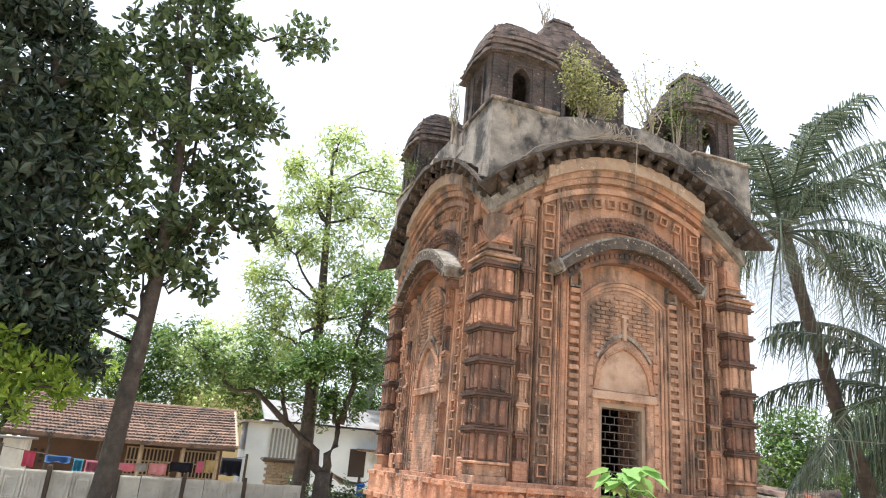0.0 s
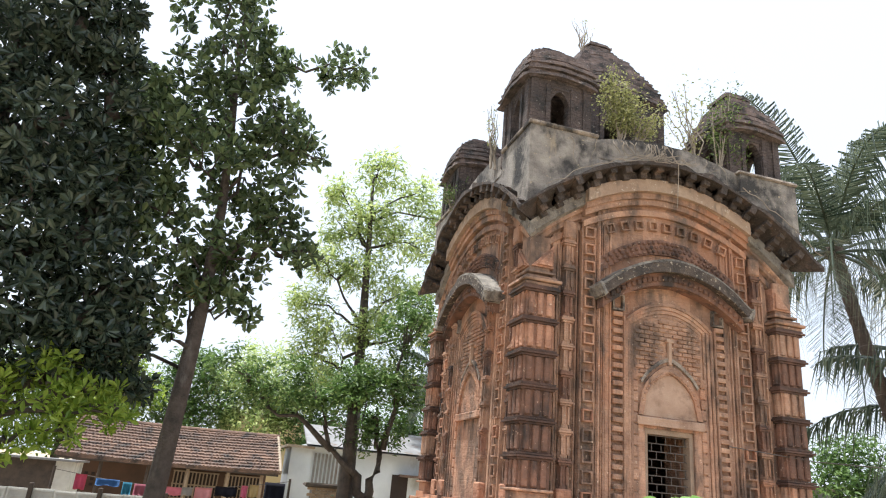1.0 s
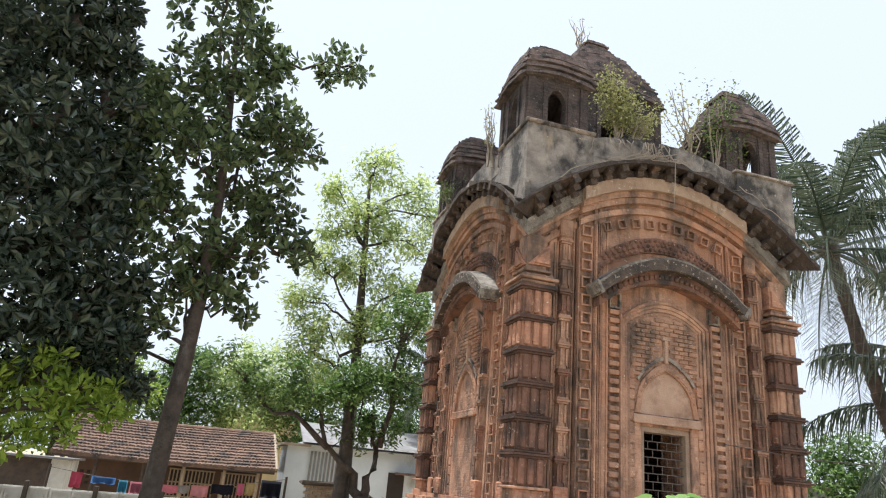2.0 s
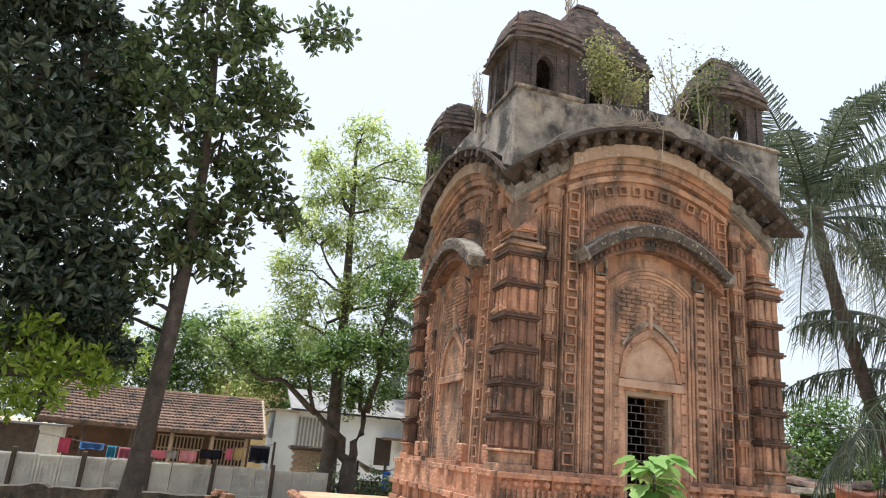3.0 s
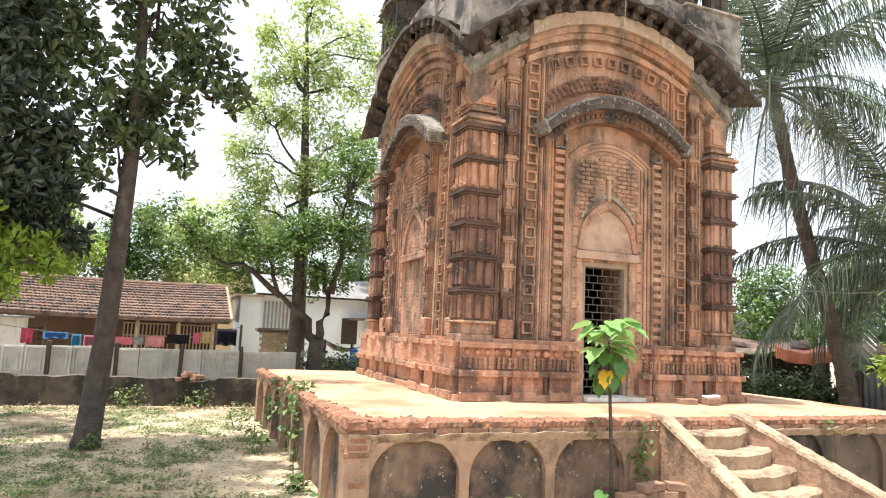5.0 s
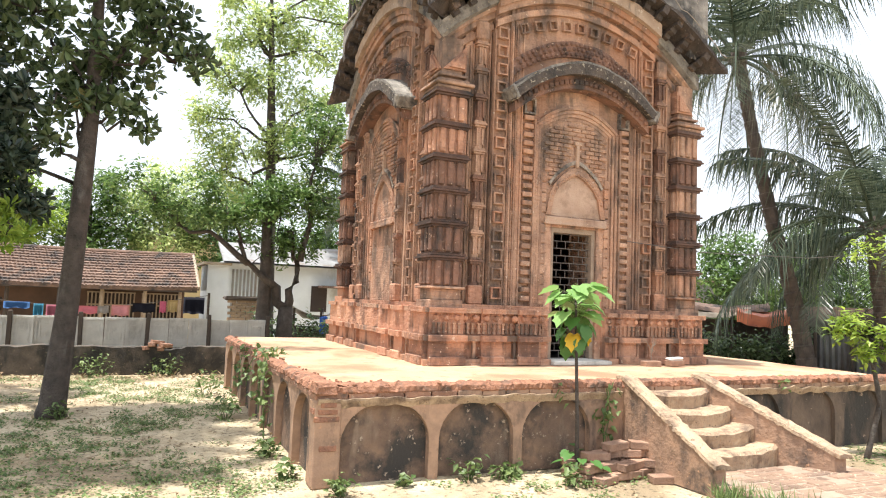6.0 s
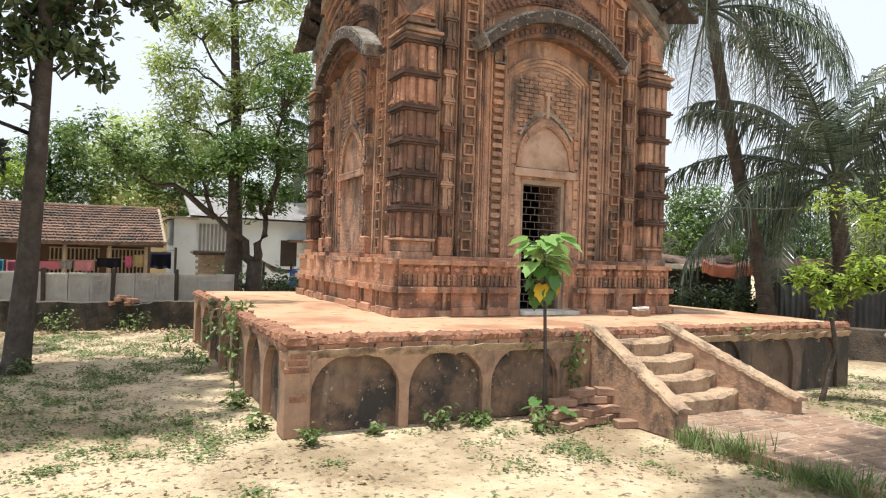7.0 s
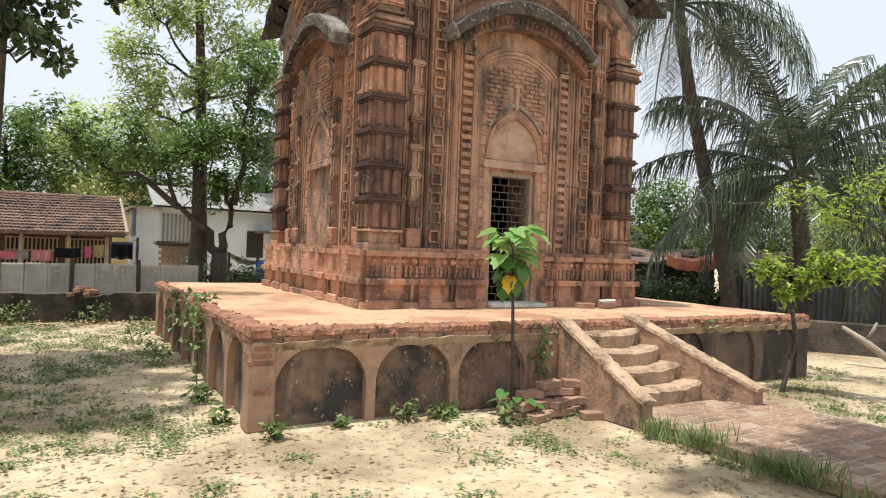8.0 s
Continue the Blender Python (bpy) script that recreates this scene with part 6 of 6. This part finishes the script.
# ---- brick path ----
def build_path():
    path = thing("path", (3.12, -0.78, 0), "raised path of worn red bricks leading to the stairs", "path", kind="structure")
    bm = bmesh.new()
    box(bm, 0.03, 1.77, -5.6, 0.0, -0.05, 0.091)
    part("bed", bm, MORTAR, path)
    me = mesh_of(soft_box(0.004, 0.246, 0.004, 0.118, 0.0, 0.062, 0.012), "paving_brick", PAVING)
    rnd = random.Random(14)
    for r in range(44):
        for c in range(7):
            if r * 0.125 > 5.4:
                continue
            x = 0.25 * c - (0.06 if r % 2 else 0.0)
            piece("paving_brick", me, path, pose(x + rnd.uniform(-0.006, 0.006), -0.13 - 0.125 * r + rnd.uniform(-0.004, 0.004), 0.036 + rnd.uniform(-0.008, 0.006), rnd.uniform(-1.2, 1.2), rnd.uniform(-1, 1), rnd.uniform(-2, 2)))
    edge = mesh_of(soft_box(0, 0.24, 0, 0.1, 0, 0.1, 0.008), "edging_brick", PAVING)
    for r in range(21):
        piece("edging_brick", edge, path, pose(-0.08, -0.02 - 0.25 * r, 0.0, rnd.uniform(-2, 2), 0, -90 + rnd.uniform(-3, 3)))


build_path()


# ---- loose bricks ----
def build_bricks():
    rnd = random.Random(2)
    me = mesh_of(soft_box(-0.12, 0.12, -0.06, 0.06, 0, 0.07, 0.008, 0.003, 6), "brick", surface("dusty_brick", (0.4, 0.25, 0.17), (0.22, 0.13, 0.09), 7.0, (0.12, 0.085, 0.07), 0.6, 3.0, bump=0.4, per_piece=0.2))
    pile = thing("brick_pile", (2.75, -0.28, 0), "untidy pile of old bricks against the platform wall", "brick pile")
    for layer, n, x0, x1 in ((0, 6, -0.42, 0.32), (1, 5, -0.4, 0.3), (2, 4, -0.3, 0.28), (3, 2, -0.06, 0.24)):
        for i in range(n):
            x = x0 + (x1 - x0) * i / max(1, n - 1)
            for y in (-0.12, 0.08) if layer < 2 else (0.0,):
                piece("brick", me, pile, pose(x + rnd.uniform(-0.02, 0.02), y + rnd.uniform(-0.03, 0.03), 0.072 * layer, rnd.uniform(-4, 4), rnd.uniform(-4, 4), rnd.uniform(-25, 25)))
    for x, y, a in ((2.42, -0.5, 20), (2.25, -0.25, 75), (2.95, -0.62, -15)):
        b = new("brick", me)
        b.matrix_basis = pose(x, y, -0.01, 0, 0, a)
        tagged(b, "single old brick lying on the soil", "brick", "loose bricks")
    b = new("brick", me)
    b.matrix_basis = pose(4.42, 1.22, H)
    tagged(b, "old brick lying before the temple's plinth", "brick")
    b = new("brick", me)
    b.matrix_basis = pose(4.78, 1.2, H + 0.01, 0, 0, 8)
    tagged(b, "old brick under a folded white cloth", "brick")
    c = new("folded_cloth", mesh_of(soft_box(-0.11, 0.1, -0.055, 0.055, 0, 0.035, 0.012, 0.008, 3), "folded_cloth", cloth("white_cloth", (0.7, 0.68, 0.64))))
    c.matrix_basis = pose(4.78, 1.2, H + 0.078)
    tagged(c, "small folded white cloth on a brick", "cloth")
    twig = thing("dry_seedling", (4.5, 1.3, H), "small dry leafless seedling before the plinth", "plant")
    for k in range(5):
        bm = bmesh.new()
        limb(bm, (0, 0, 0.0 if k == 0 else 0.15), (rnd.uniform(-0.12, 0.12), rnd.uniform(-0.05, 0.05), 0.38 - 0.02 * k), 0.007, 0.003, 0.02, rnd, 4, 4)
        part("stem", bm, ROOT, twig)


build_bricks()


# ---- sapling ----
def heart_leaf(length, fold):
    """A broad lobed leaf with a fold along its midrib, tip towards +x."""
    bm = bmesh.new()
    outline = [(0.0, 0.0), (-0.1, 0.22), (0.08, 0.42), (0.32, 0.46), (0.42, 0.36), (0.62, 0.38), (0.72, 0.2), (1.0, 0.0)]
    mid = [bm.verts.new((length * t, 0, -0.12 * length * t * t)) for t in (0, 0.32, 0.62, 1.0)]
    for s in (-1, 1):
        edge = [bm.verts.new((length * x, s * length * y, fold * length * y - 0.14 * length * x * x - 0.1 * length * y * y)) for x, y in outline[1:-1]]
        bm.faces.new((mid[0], edge[0], edge[1], mid[1]))
        bm.faces.new((mid[1], edge[1], edge[2], edge[3]))
        bm.faces.new((mid[1], edge[3], mid[2]))
        bm.faces.new((mid[2], edge[3], edge[4], edge[5]))
        bm.faces.new((mid[2], edge[5], mid[3]))
    return bm


def build_sapling():
    s = thing("sapling", (2.32, -0.22, 0), "young sapling with broad lobed leaves, some yellow", "sapling")
    rnd = random.Random(77)
    bm = bmesh.new()
    tube(bm, [(0, 0, -0.05), (-0.005, 0, 0.5), (-0.02, 0.01, 1.0), (-0.03, 0.02, 1.45), (-0.04, 0.03, 1.68)], [0.02, 0.017, 0.015, 0.012, 0.006], 8)
    part("stem", bm, BARK, s, smooth=True)
    broad = foliage("broad_sapling_leaf", (0.2, 0.38, 0.1), (0.4, 0.58, 0.24), 0.4, 0.4)
    deep = foliage("deep_sapling_leaf", (0.07, 0.18, 0.04), (0.12, 0.25, 0.06), 0.45, 0.3)
    meshes = [mesh_of(heart_leaf(1.0, 0.25), "leaf", m, True) for m in (broad, deep, YELLOW_LEAF)]
    for k in range(50):
        a = k * 2.399 + rnd.uniform(-0.3, 0.3)
        low_leaf = k >= 32
        z = rnd.uniform(1.42, 1.7) if not low_leaf else rnd.uniform(1.14, 1.45)
        r = rnd.uniform(0.02, 0.19) if not low_leaf else rnd.uniform(0.03, 0.14)
        size = rnd.uniform(0.16, 0.21) if not low_leaf else rnd.uniform(0.13, 0.17)
        kind = 2 if k in (34, 41, 46) else 0 if not low_leaf else 1
        dip = rnd.uniform(2, 38) if not low_leaf else rnd.uniform(35, 80)
        m = pose(r * math.cos(a) - 0.03, r * math.sin(a) + 0.02, z, 0, 0, math.degrees(a)) @ pose(0, 0, 0, rnd.uniform(-15, 15), dip, 0) @ Matrix.Diagonal((size, size, size, 1))
        piece("leaf", meshes[kind], s, m)
        bm = bmesh.new()
        tube(bm, [(-0.03, 0.02, z - 0.08), (r * math.cos(a) - 0.03, r * math.sin(a) + 0.02, z)], [0.004, 0.003], 4)
        part("leaf_stalk", bm, WEED, s)
    # low shoots at the foot
    for k in range(14):
        a = k * 2.399
        r = rnd.uniform(0.05, 0.2)
        size = rnd.uniform(0.08, 0.15)
        piece("leaf", meshes[1], s, pose(r * math.cos(a), r * math.sin(a) - 0.04, rnd.uniform(0.06, 0.28), 0, 0, math.degrees(a)) @ pose(0, 0, 0, 0, rnd.uniform(-10, 35), 0) @ Matrix.Diagonal((size, size, size, 1)))


build_sapling()


# ---- young trees on the far side of the path ----
small = tree((5.9, -0.55, 0), "crooked young tree with bright green leaf clusters", [(-0.12, 0, -0.05), (-0.05, 0, 0.15), (0.06, -0.03, 0.6), (0.02, 0, 0.95), (0.08, 0, 1.2)], [0.035, 0.032, 0.027, 0.022, 0.015],
             [(-0.12, 0.15, 1.38, 0.22, 0.22, 0.12), (0.12, -0.12, 1.3, 0.2, 0.2, 0.13), (0.33, -0.5, 1.42, 0.22, 0.25, 0.12), (0.0, 0.05, 1.15, 0.15, 0.15, 0.1), (0.2, -0.3, 1.5, 0.2, 0.2, 0.08)],
             190, 14, 0.05, 0.1, 0.042, LIME_LEAF, 91, droop=0.15, twigs=30)
tree((8.0, -1.4, 0), "young tree with sprays of yellow-green leaves", [(0, 0, -0.05), (-0.05, 0.1, 0.8), (-0.2, 0.4, 1.5), (-0.35, 0.8, 2.2)], [0.06, 0.05, 0.04, 0.025],
     [(-0.7, 1.2, 2.1, 0.35, 0.35, 0.15), (-0.45, 0.85, 2.5, 0.35, 0.35, 0.18), (-0.9, 1.6, 2.35, 0.3, 0.3, 0.12), (-0.3, 0.6, 1.95, 0.3, 0.3, 0.14), (-0.2, 0.4, 2.9, 0.5, 0.4, 0.25), (0.1, 0.1, 3.5, 0.6, 0.5, 0.35), (0.2, 0, 2.5, 0.5, 0.5, 0.25)],
     110, 16, 0.07, 0.09, 0.035, LIME_LEAF, 92, droop=0.1, twigs=40)
log = thing("fallen_branch", (8.8, 0.2, 0), "bare pale forked branch propped in the yard", "branch")
bm = bmesh.new()
tube(bm, [(0.25, -0.45, -0.02), (0.02, 0.0, 0.37), (-0.12, 0.26, 0.56)], [0.06, 0.05, 0.03], 8)
part("bough", bm, ROOT, log, smooth=True)
bm = bmesh.new()
tube(bm, [(0.02, 0.0, 0.38), (0.06, -0.08, 0.55), (0.08, -0.12, 0.66)], [0.03, 0.025, 0.015], 7)
part("fork", bm, ROOT, log, smooth=True)


# ---- plants and roots on the temple ----
def wall_shrub(at, label, height, wide, count, material, seed, lean=(0, 0)):
    rnd = random.Random(seed)
    s = thing("wall_shrub", at, label, "shrub", "plants growing on the temple")
    tips = []
    for k in range(9):
        goal = Vector((rnd.uniform(-wide, wide) + lean[0], rnd.uniform(-wide, wide) * 0.6 + lean[1], height * rnd.uniform(0.55, 1.0)))
        bm = bmesh.new()
        pts = limb(bm, (rnd.uniform(-0.05, 0.05), 0, -0.05), goal, 0.012, 0.004, 0.05, rnd, 5, 5)
        tips += pts[2:]
        part("stem", bm, ROOT, s)
    if count:
        leaves("foliage", [tuple(p) for p in tips], wide * 0.3, int(count * 2.4), 0.05, 0.024, material, s, seed, 0.2)


wall_shrub((2.92, 1.66, 6.12), "bushy olive-green shrub rooted in the parapet", 1.05, 0.26, 900, WALL_PLANT, 1)
wall_shrub((3.15, 1.66, 6.14), "small olive shrub rooted in the parapet", 0.6, 0.22, 260, WALL_PLANT, 2, (0.1, 0))
wall_shrub((4.5, 1.7, 6.0), "leafy green shrub growing beside the turret", 1.55, 0.3, 420, WEED, 3, (0.05, 0))
wall_shrub((4.2, 1.75, 6.05), "sparse wiry shrub rooted in the parapet", 1.2, 0.4, 170, WALL_PLANT, 4, (-0.15, 0))
wall_shrub((4.75, 1.72, 6.0), "low green shrub in front of the turret", 0.75, 0.2, 160, WEED, 5, (0.1, 0))
wall_shrub((3.25, 3.4, 8.85), "bare twiggy shoot on the central spire", 0.6, 0.22, 6, WALL_PLANT, 6)
wall_shrub((1.53, 2.75, 5.95), "thin bent seedling on the parapet's edge", 1.25, 0.1, 40, WALL_PLANT, 7, (0, 0.2))
wall_shrub((1.5, 4.6, 6.0), "small green shrub on the rear parapet", 0.45, 0.2, 150, WEED, 8)


def build_roots():
    rnd = random.Random(55)
    r = thing("hanging_roots", (TX, TY - 2.0, TZ), "pale tangled roots hanging over the temple's parapet and eave", "roots", "plants growing on the temple")
    for k in range(26):
        u = rnd.uniform(-0.95, 0.1) if k < 20 else rnd.uniform(-1.6, 1.4)
        z = 5.34 - 0.12 * abs(u)
        pts = [Vector((u, -0.0, z))]
        p = pts[0].copy()
        d = rnd.uniform(-0.5, 0.5)
        for i in range(7):
            p = p + Vector((d * 0.09 + rnd.uniform(-0.05, 0.05), 0, -rnd.uniform(0.03, 0.1)))
            hang = low(p.x) + 0.4
            pts.append(Vector((p.x, -0.03 if p.z > hang else -0.3, max(p.z, hang - 0.12))))
        bm = bmesh.new()
        tube(bm, pts, [0.008 - 0.0009 * i for i in range(len(pts))], 4)
        part("root", bm, ROOT, r)
    for a, b, s in ((-1.9, -0.5, 0.02), (-1.0, 0.2, 0.05), (-0.4, 0.25, 0.04), (0.9, 2.1, 0.03)):
        bm = bmesh.new()
        pts = [(a + (b - a) * i / 12, -0.28, low((a + (b - a) * i / 12) * 0.94) + 0.34 - s * math.sin(math.pi * i / 12) + rnd.uniform(-0.03, 0.03)) for i in range(13)]
        tube(bm, pts, [0.006] * 13, 4)
        part("root", bm, ROOT, r)
    bm = bmesh.new()
    tube(bm, [(-0.05, -0.25, low(0) + 0.3), (-0.04, -0.22, low(0) + 0.05), (-0.06, -0.21, low(0) - 0.3)], [0.007, 0.006, 0.004], 4)
    part("root", bm, ROOT, r)
    wire = thing("overhead_wire", (4.3, 1.55, 2.35), "thin pale cable running from the temple to the stalls", "cable")
    bm = bmesh.new()
    tube(bm, [(0, 0, 0), (1.25, 0.0, -0.06), (3.5, 0.1, 0.0), (6.8, -0.35, 0.36), (11, -1.2, 1.0)], [0.006] * 5, 5)
    part("cable", bm, IRON, wire)


build_roots()


# ---- weeds, vines and fallen leaves ----
def tuft(at, label, centres, spread, count, length, width, material, seed, droop=0.1):
    t = thing("weed", at, label, "weed", "weeds in the yard")
    leaves("leaves", centres, spread, count, length, width, material, t, seed, droop)
    bm = bmesh.new()
    rnd = random.Random(seed)
    for c in centres[:12]:
        limb(bm, (c[0] * 0.3, c[1] * 0.3, -0.01), c, 0.006, 0.003, 0.02, rnd, 3, 4)
    part("stem", bm, WEED, t)["kind"] = "stuff"


rnd = random.Random(101)
for x, y, size, n in ((1.3, -0.1, 0.16, 60), (1.62, -0.12, 0.1, 40), (1.75, -0.1, 0.1, 40), (0.15, -0.22, 0.12, 50), (-0.15, 1.2, 0.16, 60), (-0.3, 3.2, 0.25, 60), (-0.35, 5.2, 0.3, 90), (-1.95, 7.6, 0.3, 120), (-0.85, 7.62, 0.32, 130),
                      (-0.14, 0.35, 0.1, 40), (-0.2, 4.3, 0.2, 50), (-2.05, 3.5, 0.16, 50), (2.1, -0.45, 0.14, 50), (0.7, -0.12, 0.08, 30)):
    tuft((x, y, 0), "low green weed with soft broad leaves", [(rnd.uniform(-1, 1) * size * 0.6, rnd.uniform(-1, 1) * size * 0.6, rnd.uniform(0.2, 1.0) * size) for _ in range(9)], size * 0.25, n, 0.075, 0.05, WEED, int(x * 100 + y * 10) + 500)
for i in range(12):
    y = -1.2 - 0.22 * i + rnd.uniform(-0.06, 0.06)
    t = thing("grass_tuft", (3.02 + rnd.uniform(-0.06, 0.04), y, 0), "tuft of dark green grass along the path's edge", "grass", "grass tufts by the path")
    leaves("grass_clump", [(0, 0, 0.02)], (0.05 + 0.03 * (i % 3), 0.07, 0.01), 30 + 55 * (i * 7 % 4), 0.13 + 0.035 * (i * 5 % 4), 0.011, WEED, t, 700 + i, -1.0)


def vine(at, label, points, seed, count, size):
    v = thing("vine", at, label, "vine", "vines on the platform")
    r = random.Random(seed)
    for line in points:
        bm = bmesh.new()
        tube(bm, [Vector(p) for p in line], [0.006] * len(line), 4)
        part("stem", bm, WEED, v)
    cs = [tuple(Vector(a).lerp(Vector(b), f)) for line in points for a, b in zip(line, line[1:]) for f in (0, 0.33, 0.66)]
    leaves("leaves", cs, 0.05, count, size, size * 0.7, WEED, v, seed, 0.5)


vine((-0.04, 1.9, 0), "leafy green vine trailing over the platform's edge", [[(0.2, 0.6, 0.82), (0.02, 0.4, 0.84), (-0.05, 0.3, 0.6), (-0.06, 0.2, 0.25)], [(0.25, 0.9, 0.83), (0.02, 1.0, 0.84), (-0.06, 1.1, 0.6), (-0.05, 1.2, 0.4)], [(0.02, 0.3, 0.84), (-0.05, 0.0, 0.7), (-0.06, -0.1, 0.3), (-0.05, -0.15, 0.05)],
      [(0.02, 1.9, 0.84), (-0.05, 1.8, 0.6), (-0.06, 1.7, 0.3)]], 61, 210, 0.085)
vine((2.75, -0.04, 0), "leafy creeper climbing the platform wall beside the stairs", [[(0.0, -0.02, 0.1), (-0.03, -0.02, 0.4), (0.02, -0.02, 0.62), (0.08, -0.03, 0.8)], [(0.0, -0.02, 0.3), (0.06, -0.02, 0.5), (0.0, -0.03, 0.74)]], 62, 60, 0.08)
vine((2.2, -0.03, 0.66), "small sprig growing from the platform's edge", [[(0, 0, 0), (0.03, -0.02, 0.08), (0.06, -0.03, 0.04)]], 63, 9, 0.08)
vine((5.1, -0.04, 0.72), "small sprig growing beyond the stairs", [[(0, 0, 0), (0.03, -0.02, 0.06), (0.07, -0.03, 0.02)]], 64, 9, 0.08)


def patches(seed, n, spots, thin):
    """Places in the open yard, gathered into patches."""
    r = np.random.default_rng(seed)
    out = []
    while len(out) < n:
        x, y = r.uniform(-6, 8), r.uniform(-4.2, 7.6)
        inside = -0.1 < x < 7.2 and -0.08 < y < 6.1
        path_ = 3.0 < x < 5.0 and y < 0.05
        if inside or path_:
            continue
        shady = 0.16 if x < -0.4 and y > -2.5 else 0.0
        if 0.6 * noise.noise(Vector((x * 0.8, y * 0.8, seed))) + 0.5 * noise.noise(Vector((x * 2.7, y * 2.7, seed))) > thin - shady:
            out.append((x, y, 0.015))
    return out


tagged(leaves("ground_weeds", patches(7, 2400, 0, 0.1), (0.06, 0.06, 0.01), 60000, 0.034, 0.024, WEED, None, 201, 0.0, flat=0.3), "patches of low green weeds on dry soil", "weeds", kind="stuff")
tagged(leaves("fallen_leaves", patches(9, 1500, 0, -0.1), (0.13, 0.13, 0.004), 6000, 0.05, 0.03, DRY_LEAF, None, 202, 0.0, flat=0.4), "scattered dry fallen leaves on the soil", "leaves", kind="stuff")
tagged(leaves("fallen_leaves", [(-6 + 0.2 * i, 7.4 + 0.2 * math.sin(i), 0.02) for i in range(45)], (0.2, 0.16, 0.015), 1800, 0.08, 0.04, DRY_LEAF, None, 203, 0.0, flat=0.4), "drift of dry leaves along the boundary wall", "leaves", kind="stuff")
